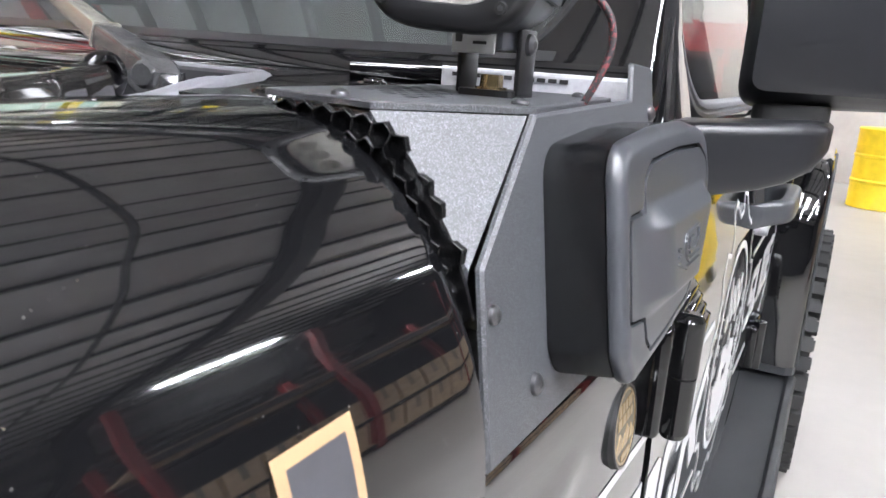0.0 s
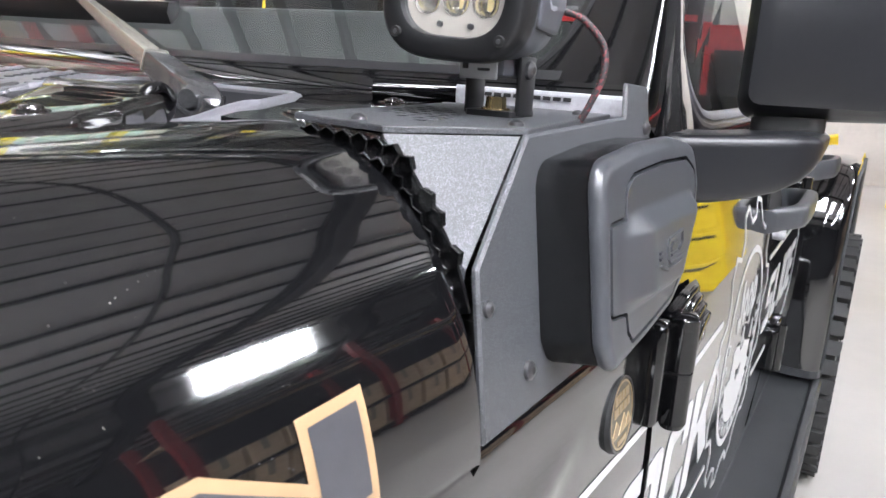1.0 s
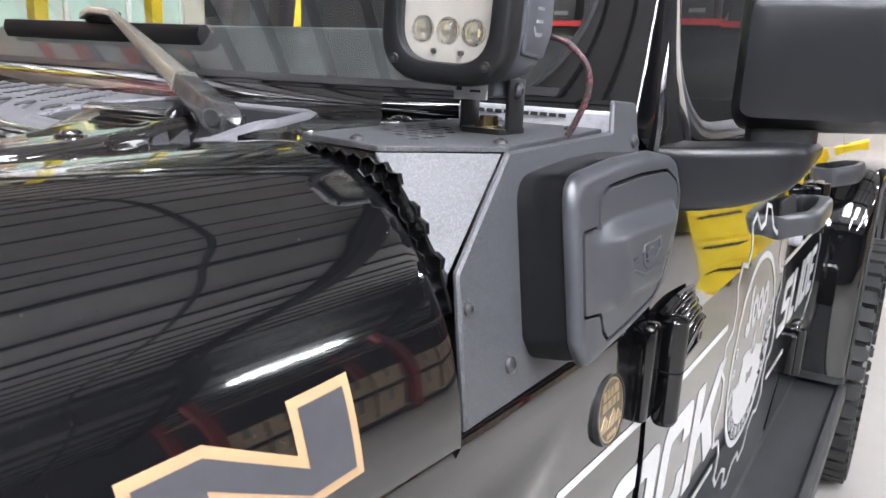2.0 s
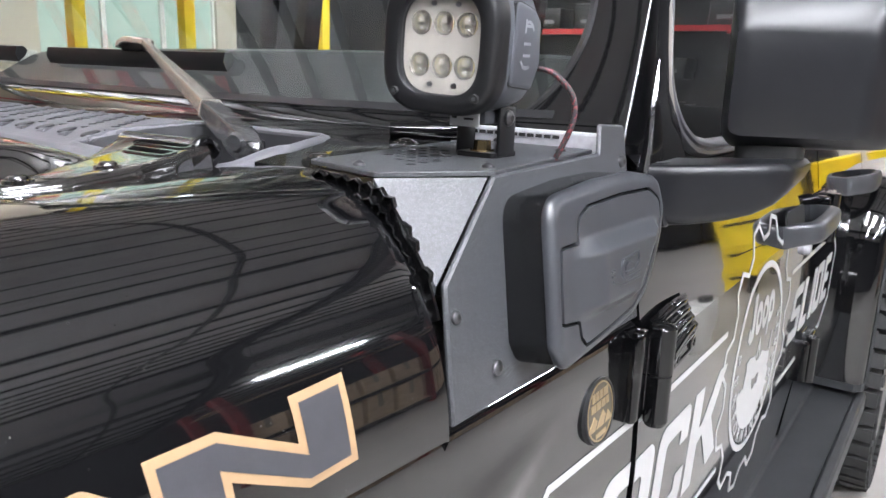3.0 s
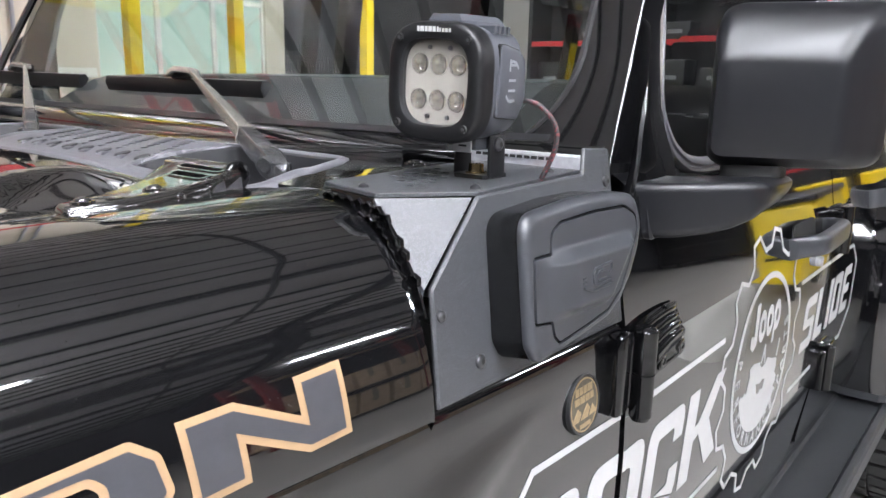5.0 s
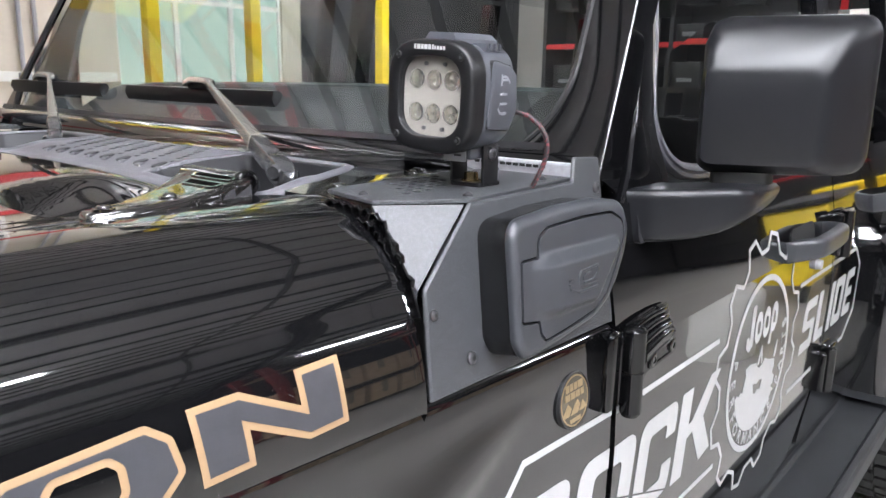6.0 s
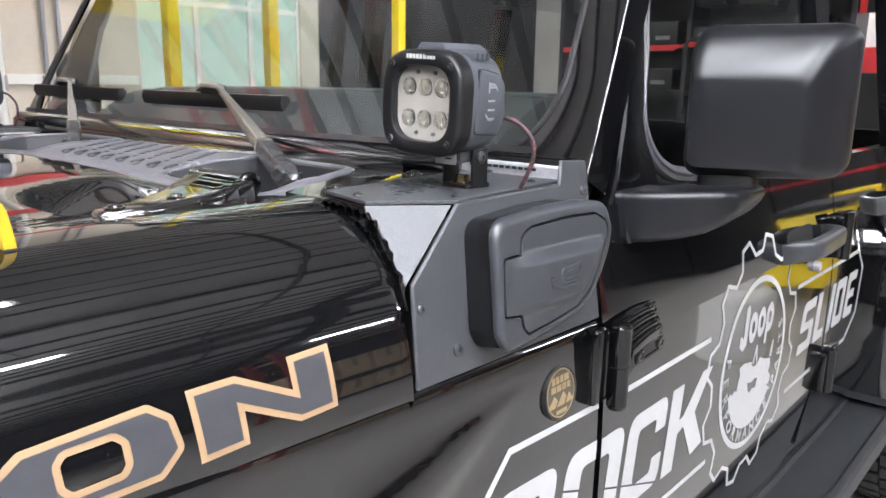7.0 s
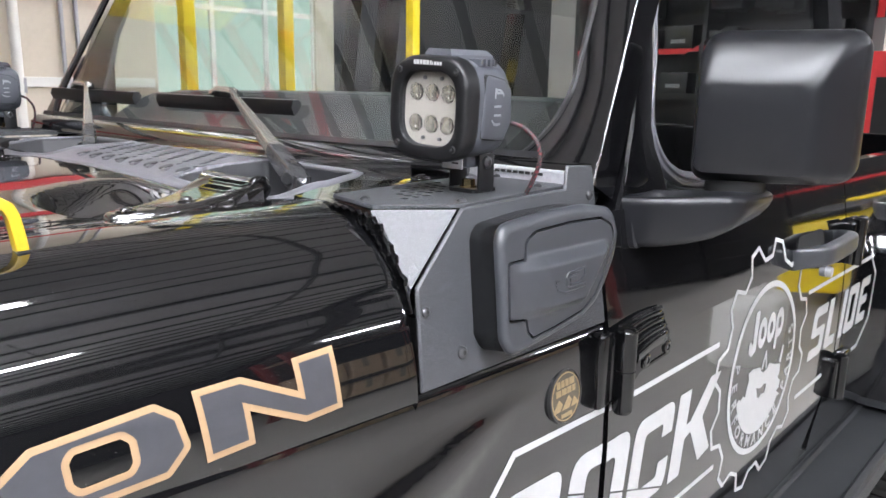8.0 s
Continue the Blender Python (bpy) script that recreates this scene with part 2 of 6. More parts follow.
def shrink(pts, d):
    """Moves a closed 2D outline inwards by d along its corner normals."""
    m, out = len(pts), []
    area = sum(pts[i - 1][0] * pts[i][1] - pts[i][0] * pts[i - 1][1] for i in range(m))
    s = 1 if area > 0 else -1
    for i in range(m):
        a, p, b = Vector(pts[i - 1]), Vector(pts[i]), Vector(pts[(i + 1) % m])
        e1, e2 = (p - a), (b - p)
        if e1.length < 1e-9 or e2.length < 1e-9:
            out.append(tuple(p))
            continue
        e1.normalize(), e2.normalize()
        n1, n2 = Vector((-e1.y, e1.x)), Vector((-e2.y, e2.x))
        nn = (n1 + n2)
        nn = nn / max(nn.length_squared / 2, 0.4)
        out.append(tuple(p + nn * d * s))
    return out


def flat(pts, place, d0, d1, bevel=0.0):
    """A slab over a 2D outline; place(u, v, d) gives the point at depth d."""
    bm = bmesh.new()
    loops = [[place(u, v, d0) for u, v in pts]]
    if bevel:
        loops.append([place(u, v, d1 - bevel) for u, v in pts])
        loops.append([place(u, v, d1) for u, v in shrink(pts, bevel)])
    else:
        loops.append([place(u, v, d1) for u, v in pts])
    return rings(bm, loops)


def ring_slab(outer, inner, place, d0, d1):
    """A slab with one hole; both outlines have the same number of points."""
    bm = bmesh.new()
    loops = [[place(u, v, d) for u, v in o] for o, d in ((outer, d0), (outer, d1), (inner, d1), (inner, d0), (outer, d0))]
    rings(bm, loops, False, False)
    bmesh.ops.remove_doubles(bm, verts=bm.verts, dist=1e-6)
    return bm


def shell(fn, us, vs, back):
    """A closed sheet over a grid, with its inner face moved by back (a vector)."""
    bm = bmesh.new()
    back = Vector(back)
    f = [[bm.verts.new(fn(u, v)) for v in vs] for u in us]
    b = [[bm.verts.new(Vector(fn(u, v)) + back) for v in vs] for u in us]
    m, n = len(us), len(vs)
    for i in range(m - 1):
        for j in range(n - 1):
            bm.faces.new((f[i][j], f[i + 1][j], f[i + 1][j + 1], f[i][j + 1]))
            bm.faces.new((b[i][j], b[i][j + 1], b[i + 1][j + 1], b[i + 1][j]))
    for i in range(m - 1):
        bm.faces.new((f[i][0], b[i][0], b[i + 1][0], f[i + 1][0]))
        bm.faces.new((f[i][-1], f[i + 1][-1], b[i + 1][-1], b[i][-1]))
    for j in range(n - 1):
        bm.faces.new((f[0][j], f[0][j + 1], b[0][j + 1], b[0][j]))
        bm.faces.new((f[-1][j], b[-1][j], b[-1][j + 1], f[-1][j + 1]))
    return bm


def lin(a, b, n):
    return [a + (b - a) * i / (n - 1) for i in range(n)]


def lerp(table, x):
    """Smooth interpolation in a table of pairs sorted by x."""
    xs, ys = [p[0] for p in table], [p[1] for p in table]
    return float(np.interp(x, xs, ys))


def cut_holes(ob, cutter_bm):
    """Cuts a joined cutter out of a mesh, once, while building."""
    me = bpy.data.meshes.new("cutter")
    bmesh.ops.recalc_face_normals(cutter_bm, faces=cutter_bm.faces)
    cutter_bm.to_mesh(me)
    cutter_bm.free()
    c = new("cutter", me)
    mod = ob.modifiers.new("holes", "BOOLEAN")
    mod.object, mod.operation, mod.solver = c, "DIFFERENCE", "EXACT"
    bpy.context.view_layer.update()
    done = bpy.data.meshes.new_from_object(ob.evaluated_get(bpy.context.evaluated_depsgraph_get()))
    ob.modifiers.clear()
    ob.data = done
    bpy.data.objects.remove(c)


# ---- the workshop ----
def room():
    x0, x1, y0, y1, h = -7.0, 14.0, -9.0, 11.0, 5.2
    tagged(part("floor", box(x0 - 0.2, x1 + 0.2, y0 - 0.2, y1 + 0.2, -0.2, 0), CONCRETE, None), "pale polished concrete workshop floor with faint stains", "floor", kind="structure")
    tagged(part("ceiling", box(x0 - 0.2, x1 + 0.2, y0 - 0.2, y1 + 0.2, h, h + 0.2), CEILINGMAT, None), "grey metal deck ceiling of the workshop", "ceiling", kind="structure")
    tagged(part("wall_east", box(x1, x1 + 0.2, y0 - 0.2, y1 + 0.2, 0, h), DARKWALL, None), "dark workshop wall, out of view, its tone set for reflections", "wall", kind="structure")
    tagged(part("wall_north", box(x0, 2.2, y1, y1 + 0.2, 0, h), NORTHWALL, None), "grey painted workshop wall", "wall", kind="structure")
    # Unseen dark stretch, added so that the door glass reflects dark.
    tagged(part("wall_north_back", box(2.2, x1, y1, y1 + 0.2, 0, h), DARKWALL, None), "dark stretch of the workshop wall, added as a backdrop for the car glass", "wall", kind="structure")
    # Unseen wall, kept dark so that front faces and windscreen reflect little.
    tagged(part("wall_south", box(x0, x1, y0 - 0.2, y0, 0, h), DARKWALL, None), "dark workshop wall, out of view, its tone set for reflections", "wall", kind="structure")
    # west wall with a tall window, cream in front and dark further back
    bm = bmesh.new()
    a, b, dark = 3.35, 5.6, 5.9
    add_box(bm, x0 - 0.2, x0, y0 - 0.2, a, 0, h)
    add_box(bm, x0 - 0.2, x0, a, b, 0, 0.9)
    add_box(bm, x0 - 0.2, x0, a, b, 3.6, h)
    add_box(bm, x0 - 0.2, x0, b, dark, 0, h)
    tagged(part("wall_west", bm, WALLPAINT, None), "cream painted workshop wall with a tall window", "wall", kind="structure")
    # Dark stretch added in place of the dark interior behind the windscreen.
    tagged(part("wall_west_back", box(x0 - 0.2, x0, dark, y1 + 0.2, 0, h), DARKWALL, None), "dark stretch of the workshop wall, added as a backdrop for the car glass", "wall", kind="structure")
    w = thing("window_1", x0, (a + b) / 2, 0.9, "tall workshop window with pale frame and green-tinted daylight", "window", kind="structure")
    f = bmesh.new()
    us = lin(a, b, 4)
    for u in us:
        add_box(f, x0 - 0.12, x0 - 0.04, u - 0.03, u + 0.03, 0.9, 3.6)
    for v in (0.93, 2.3, 3.57):
        add_box(f, x0 - 0.115, x0 - 0.045, a, b, v - 0.03, v + 0.03)
    part("window_frame", f, WHITEPAINT, w)
    for u, u2 in zip(us, us[1:]):
        part("pane", box(x0 - 0.09, x0 - 0.08, u + 0.03, u2 - 0.03, 0.96, 3.54), DAYLIGHT, w)
    # conduits on the cream wall
    tagged(part("wall_rail", box(x0, x0 + 0.05, y0, 3.3, 1.36, 1.46, 0.006), WHITEPAINT, None), "white rail along the workshop wall", "rail", kind="structure")
    for y in (0.4, 1.15, 1.70, 1.9, 2.35, 2.5):
        c = thing("conduit", x0 + 0.03, y, 0, "pale steel conduit on the wall", "conduit", "wall conduits", "structure")
        part("pipe", cyl((x0 + 0.03, y, 0.6), (x0 + 0.03, y, h), 0.022 if y != 1.9 else 0.05, seg=12), LIGHTSTEEL if y != 1.9 else WHITEPAINT, c, smooth=40)
        part("switch_box", box(x0, x0 + 0.07, y - 0.06, y + 0.06, 1.3, 1.45, 0.008), LIGHTSTEEL, c)
    # red roof beams and a yellow crane beam towards the front of the shop
    for x in (-5.02, -5.68, -6.30, -6.84):
        j = bmesh.new()
        y_a = max(-5.38, -3.75 - (x + 6.93) / 0.3)
        add_box(j, x - 0.07, x + 0.07, y_a, -2.47, 4.80, 4.84, 0.006)
        for y in (y_a + 0.06, -2.60):
            add_box(j, x - 0.012, x + 0.012, y - 0.012, y + 0.012, 4.835, h)
        for v in j.verts:
            v.co.x += 0.3 * (v.co.y + 3.75)
        tagged(part("roof_beam", j, REDPAINT, None), "red painted steel roof beam", "beam", "red roof beams", "structure")
    tagged(part("crane_beam", box(x0, -5.2, -2.45, -2.15, 4.62, 5.06, 0.01), YELLOWPAINT, None), "yellow painted crane beam under the roof", "beam", kind="structure")
    tagged(part("crane_rail", box(x0, x0 + 0.28, y0, 3.2, 2.5, 2.8, 0.01), REDPAINT, None), "red steel crane rail along the wall", "rail", kind="structure")
    # joists along the ceiling
    for x in lin(x0 + 0.4, x1 - 0.4, 31):
        j = bmesh.new()
        add_box(j, x - 0.025, x + 0.025, y0, y1, h - 0.12, h - 0.02)
        tagged(part("joist", j, JOISTMAT, None), "dark steel roof joist under the deck", "joist", "roof joists", "structure")
    for y in (-5.5, -1.0, 3.5, 8.0):
        j = bmesh.new()
        add_box(j, x0, x1, y - 0.15, y + 0.15, h - 0.42, h - 0.39)
        add_box(j, x0, x1, y - 0.02, y + 0.02, h - 0.39, h - 0.15)
        add_box(j, x0, x1, y - 0.09, y + 0.09, h - 0.15, h - 0.12)
        tagged(part("girder", j, JOISTMAT, None), "dark steel cross girder of the roof", "girder", "roof girders", "structure")

    c = thing("ceiling_cable", 0.5, 1.58, 4.6, "thick black cable strung under the workshop roof", "cable", kind="structure")
    part("wire", tube(curve_points([(x0, 1.35, 5.0), (-3.0, 1.5, 4.75), (0.2, 1.52, 4.62), (2.2, 1.62, 4.58), (4.5, 1.6, 4.62), (8.5, 1.9, 4.9), (x1, 2.2, 5.0)], 10), 0.03, 8), JOISTMAT, c, smooth=60)


room()


def tube_lamp(x, y, z, along_y=True, length=2.4, width=0.09):
    t = thing("tube_lamp", x, y, z, "white twin-tube workshop lamp hanging under the roof, lit", "ceiling lamp", "workshop tube lamps")
    a, b = (width, length / 2) if along_y else (length / 2, width)
    part("housing", box(x - a * (0.42 if along_y else 1), x + a * (0.42 if along_y else 1), y - b * (1 if along_y else 0.42), y + b * (1 if along_y else 0.42), z + 0.02, z + 0.07, 0.008), WHITEPAINT, t)
    part("tube", box(x - a * (0.7 if along_y else 0.97), x + a * (0.7 if along_y else 0.97), y - b * (0.97 if along_y else 0.7), y + b * (0.97 if along_y else 0.7), z - 0.02, z + 0.018, 0.008), TUBE, t)
    for s in (-0.8, 0.8):
        dx, dy = (0, b * s) if along_y else (a * s, 0)
        part("hanger", cyl((x + dx, y + dy, z + 0.07), (x + dx, y + dy, 5.2), 0.006, seg=6), STEEL, t)
    return t


tube_lamp(6.2, 3.1, 3.4, True, 1.4, 0.04)
for lx, ly, lz in ((5.6, 6.4, 3.9), (-5.2, 4.6, 4.4), (-2.6, 4.6, 4.2), (-1.0, 9.6, 4.2), (2.6, 8.4, 4.2)):
    tube_lamp(lx, ly, lz, True, 1.4)
# Unseen lamps, added to light the bracket's front and right-hand faces.
for lx, ly in ((1.8, -4.0), (4.2, -4.0), (5.6, -1.8), (8.0, -1.8)):
    tube_lamp(lx, ly, 4.2, True, 2.4)


# Unseen uplight, added to brighten the red beams in the windscreen's reflection.
def added_uplight(x, y, z, length):
    t = thing("added_uplight", x, y, z, "unseen white trough uplight added to brighten the roof beams, lit", "ceiling lamp", "workshop trough lamps")
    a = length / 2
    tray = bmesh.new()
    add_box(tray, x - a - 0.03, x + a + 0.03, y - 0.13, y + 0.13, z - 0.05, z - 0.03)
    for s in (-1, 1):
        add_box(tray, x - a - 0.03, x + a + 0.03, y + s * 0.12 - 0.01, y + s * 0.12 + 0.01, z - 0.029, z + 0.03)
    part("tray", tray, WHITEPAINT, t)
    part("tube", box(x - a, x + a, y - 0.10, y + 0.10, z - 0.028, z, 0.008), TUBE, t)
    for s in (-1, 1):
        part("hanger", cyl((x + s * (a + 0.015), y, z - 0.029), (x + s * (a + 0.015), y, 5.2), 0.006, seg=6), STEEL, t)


tube_lamp(3.1, -0.75, 3.4, True, 1.1)
added_uplight(-5.5, -4.95, 4.1, 1.8)
added_uplight(-5.5, -1.25, 4.1, 1.8)


def panel_lamp(x, y, z, w):
    t = thing("panel_lamp", x, y, z, "broad white panel lamp hanging under the roof, lit", "ceiling lamp", "workshop panel lamps")
    part("housing", box(x - w - 0.02, x + w + 0.02, y - 0.67, y + 0.67, z + 0.02, z + 0.08, 0.01), WHITEPAINT, t)
    part("diffuser", box(x - w, x + w, y - 0.65, y + 0.65, z, z + 0.0195, 0.006), PANELGLOW, t)
    for sx in (-w * 0.8, w * 0.8):
        for sy in (-0.5, 0.5):
            part("hanger", cyl((x + sx, y + sy, z + 0.08), (x + sx, y + sy, 5.2), 0.006, seg=6), STEEL, t)


panel_lamp(0.95, -1.0, 3.5, 0.11)
panel_lamp(1.95, -1.3, 3.6, 0.26)


# ---- the car ----
CX = -0.04  # centre line
car = thing("off_road_car", CX, 0.8, 0.0, "glossy black off-road car with white side graphics, parked in a workshop", "car")

SIDE = [(0.40, 0.715), (0.48, 0.735), (0.6, 0.750), (0.75, 0.757), (0.97, 0.758), (1.08, 0.754), (1.115, 0.749), (1.30, 0.7185), (1.7, 0.65)]


def side_x(z):
    return lerp(SIDE, z)


PROFILE = [(0.7368, 1.118), (0.7365, 1.127), (0.734, 1.150), (0.728, 1.178), (0.721, 1.199), (0.711, 1.220), (0.702, 1.237), (0.688, 1.255), (0.671, 1.2725),
           (0.648, 1.2875), (0.627, 1.2955), (0.599, 1.2995), (0.56, 1.3005), (0.5, 1.2955), (0.42, 1.2865), (0.34, 1.2845), (0.25, 1.2885), (0.12, 1.294), (CX, 1.296)]
HOOD_BACK = -0.367


def smooth_profile():
    """The hood's cross-section, rounded once more and evenly spaced."""
    pts = curve_points([(x, 0, z) for x, z in PROFILE], 10)
    return [(p.x, p.z) for p in pts]


HOODPTS = smooth_profile()


def bell(d, w):
    return math.exp(-(d / w) ** 2)


def back_step(x):
    """How far the hood's back edge reaches over the cowl beside the hinge."""
    a = min(1.0, max(0.0, (x - 0.435) / 0.04))
    b = min(1.0, max(0.0, (0.602 - x) / 0.028))
    return 0.025 * a * a * (3 - 2 * a) * b * b * (3 - 2 * b)


def hood_point(i, y):
    x, z = HOODPTS[i]
    t = HOOD_BACK - y
    f = (x - CX) / (0.7368 - CX)
    x = x - 0.085 * t * f - 0.03 * t * t * f
    z = z - 0.004 * t - 0.05 * t * t * (1 if t > 0 else 0)
    # raised centre dome that fades out near the back edge
    grow = min(1.0, max(0.0, (t - 0.10) / 0.5))
    grow = grow * grow * (3 - 2 * grow)
    edge = min(1.0, max(0.0, (0.36 - abs(x - CX)) / 0.12))
    z += 0.03 * grow * edge * edge * (3 - 2 * edge)
    # hollow beside the hinge, a bowl that leans along it
    u = (x - 0.298 + 0.58 * (y + 0.465)) / 0.112
    v = (y + 0.466) / 0.086
    k = min(1.0, 1.25 * max(0.0, 1 - u ** 4 - v ** 4))
    if k > 0:
        z -= max(0.0, 0.030 + 0.20 * (0.75 * (x - 0.30) - 0.66 * (y + 0.468))) * k * k * (3 - 2 * k)
    y += back_step(x) * max(0.0, 1 - t / 0.08)
    return x, y, z


def build_hood():
    n = len(HOODPTS)
    ys = [HOOD_BACK, HOOD_BACK - 0.004] + lin(HOOD_BACK - 0.012, -0.62, 44) + lin(-0.635, -0.8, 10) + lin(-0.84, -1.62, 14)
    bm = bmesh.new()
    cols = list(range(n)) + list(range(n - 2, -1, -1))
    grid = []
    for j, y in enumerate(ys):
        row = []
        for k, i in enumerate(cols):
            x, yy, z = hood_point(i, y)
            if k >= n:
                x = 2 * CX - x
            if j == 0:
                z -= 0.0015
            row.append((x, yy, z))
        grid.append(row)
    rings(bm, grid, False, False, closed=False)
    # turned-in rear flange and thickness
    back = [(x - 0.006 * (1 if x > CX else -1), y + 0.001, z - 0.014) for x, y, z in grid[0]]
    vs = [[bm.verts.new(p) for p in loop] for loop in (grid[0], back)]
    for i in range(len(cols) - 1):
        bm.faces.new((vs[0][i], vs[0][i + 1], vs[1][i + 1], vs[1][i]))
    # front face
    front = [bm.verts.new(p) for p in grid[-1]]
    low = [bm.verts.new((p[0], p[1] - 0.005, 1.0)) for p in grid[-1]]
    for i in range(len(cols) - 1):
        bm.faces.new((front[i], front[i + 1], low[i + 1], low[i]))
    # turned-in lower edges
    for sgn in (0, -1):
        a = [bm.verts.new(row[sgn]) for row in grid]
        b = [bm.verts.new((row[sgn][0] - (0.018 if sgn == 0 else -0.018), row[sgn][1], row[sgn][2] - 0.004)) for row in grid]
        for i in range(len(a) - 1):
            bm.faces.new((a[i], a[i + 1], b[i + 1], b[i]))
    bmesh.ops.remove_doubles(bm, verts=bm.verts, dist=1e-5)
    return part("hood", bm, PAINT, car, "glossy black hood with grey and gold lettering-like graphics", smooth=50)


hood = build_hood()


def hood_side(y, z, lift=0.0006):
    """Point on the outer flank of the hood at a length and a height."""
    t = HOOD_BACK - y
    z0 = z + 0.004 * t + 0.05 * t * t
    x = float(np.interp(z0, [p[1] for p in HOODPTS[:80]], [p[0] for p in HOODPTS[:80]]))
    f = (x - CX) / (0.7368 - CX)
    return Vector((x - 0.085 * t * f - 0.03 * t * t * f + lift, y, z + lift * 0.3))


def draped(outline, lift, holes=None):
    """A thin film over the hood's flank from a 2D outline (y, z), finely divided so that it follows the curve."""
    bm = bmesh.new()
    vs = [bm.verts.new((0, u, v)) for u, v in outline]
    edges = [bm.edges.new((vs[i], vs[(i + 1) % len(vs)])) for i in range(len(vs))]
    if holes:
        hs = [bm.verts.new((0, u, v)) for u, v in holes]
        edges += [bm.edges.new((hs[i], hs[(i + 1) % len(hs)])) for i in range(len(hs))]
    bmesh.ops.triangle_fill(bm, use_beauty=True, edges=edges)
    for k in range(1, 12):
        zc = 1.105 + 0.008 * k
        bmesh.ops.bisect_plane(bm, geom=bm.verts[:] + bm.edges[:] + bm.faces[:], plane_co=(0, 0, zc), plane_no=(0, 0, 1))
    for k in range(0, 40):
        bmesh.ops.bisect_plane(bm, geom=bm.verts[:] + bm.edges[:] + bm.faces[:], plane_co=(0, -0.44 - 0.02 * k, 0), plane_no=(0, 1, 0))
    for v in bm.verts:
        v.co = hood_side(v.co.y, v.co.z, lift)
    return bm


ZIG = [(-0.5923, 1.1871), (-0.5505, 1.1887), (-0.5001, 1.1645), (-0.5012, 1.1925), (-0.4584, 1.1951), (-0.4569, 1.1387), (-0.4961, 1.1357), (-0.5467, 1.1594), (-0.5452, 1.1312), (-0.5878, 1.1279)]
LOOP = round_poly([(-0.738, 1.157), (-0.7110, 1.1768), (-0.6220, 1.1853), (-0.6045, 1.1725), (-0.5988, 1.1455), (-0.6180, 1.1262), (-0.660, 1.1238), (-0.722, 1.1210), (-0.738, 1.134)], 0.008, 3)
LOOPIN = round_poly([(-0.6869, 1.1592), (-0.6827, 1.1644), (-0.6503, 1.1667), (-0.6447, 1.1616), (-0.6440, 1.1472), (-0.6477, 1.1419), (-0.6812, 1.1391), (-0.6859, 1.1441)], 0.004, 3)
graphic = part("hood_graphic", draped(ZIG, 0.0006), DECALGOLD, hood, "gold-edged grey zigzag graphic")
part("graphic_fill", draped(shrink(ZIG, 0.0055), 0.0011), DECALGREY, graphic)
graphic2 = part("hood_graphic", draped(LOOP, 0.0006, LOOPIN), DECALGOLD, hood, "gold-edged grey ring graphic")
part("graphic_fill", draped(shrink(LOOP, 0.0055), 0.0011, shrink(LOOPIN, -0.0055)), DECALGREY, graphic2)

# fender flank below the hood
FEND = [(0.45, 0.735), (0.7, 0.752), (0.97, 0.755), (1.06, 0.7525), (1.10, 0.750), (1.116, 0.7475), (1.1245, 0.741), (1.127, 0.732)]


def fender_point(y, z):
    x = lerp(FEND, z)
    t = max(0.0, -y - 0.02)
    x -= 0.045 * t + 0.05 * max(0.0, t - 0.25) ** 2
    # stamped wedge that widens towards the front
    k = (-y - 0.20)
    if k > 0:
        mid, half = 1.075 - 0.42 * k, 0.012 + 0.34 * k
        d = abs(z - mid) / half
        if d < 1:
            x += 0.0065 * min(1.0, k / 0.25) * (1 + math.cos(math.pi * d))
    return Vector((x, y, z))


part("fender", shell(fender_point, lin(-0.026, -0.12, 8) + lin(-0.13, -1.5, 70), lin(0.45, 0.9, 10) + lin(0.915, 1.10, 36) + [1.11, 1.116, 1.121, 1.1245, 1.127], (-0.012, 0, 0)), PAINT, car, smooth=40)
part("fender", shell(lambda y, z: Vector((2 * CX - fender_point(y, z).x, y, z)), lin(-0.026, -1.5, 30), lin(0.45, 1.127, 24), (0.012, 0, 0)), PAINT, car, smooth=40)
part("gap_seal", rings(bmesh.new(), [[Vector((x, y, z)) for x, z in ((0.60, 1.085), (fender_point(y, 1.116).x - 0.010, 1.085), (fender_point(y, 1.116).x - 0.010, 1.116), (0.60, 1.116))] for y in lin(-0.362, -1.45, 12)]), MATTBLACK, car)
part("gap_seal", box(0.60, 0.712, -0.335, -0.01, 1.08, 1.19), MATTBLACK, car)
# inner structure under hood and cowl, dark
part("engine_bay", box(2 * CX - 0.66, 0.66, -1.5, -0.40, 0.6, 1.08), MATTBLACK, car)
part("firewall", box(2 * CX - 0.66, 0.66, -0.27, 0.05, 0.5, 1.215), MATTBLACK, car)


# cowl: painted top and grey plastic vent panel
def cowl_top(x, y):
    return 1.2955 + 0.004 * (1 - ((x - CX) / 0.75) ** 2) + 0.03 * max(0.0, y + 0.34) * min(1.0, max(0.0, (0.595 - abs(x - CX)) / 0.04))


PANEL_Y0, PANEL_Y1 = -0.352, -0.145
def panel_edge(y):
    return 0.498 + (0.4185 - 0.498) * (y + 0.337) / 0.1885


def cowl_wing(f, y, mirror):
    x0 = panel_edge(max(y, -0.362) if y < -0.150 else -0.150)
    x = x0 + (0.60 - x0) * f
    y = max(y, -0.362 + back_step(x))
    return Vector((2 * CX - x if mirror else x, y, cowl_top(x, y)))


WINGY = lin(-0.362, -0.151, 9) + lin(-0.149, 0.015, 8)
part("cowl", shell(lambda f, y: cowl_wing(f, y, False), lin(0, 1, 8), WINGY, (0, 0, -0.03)), PAINT, car, smooth=40)
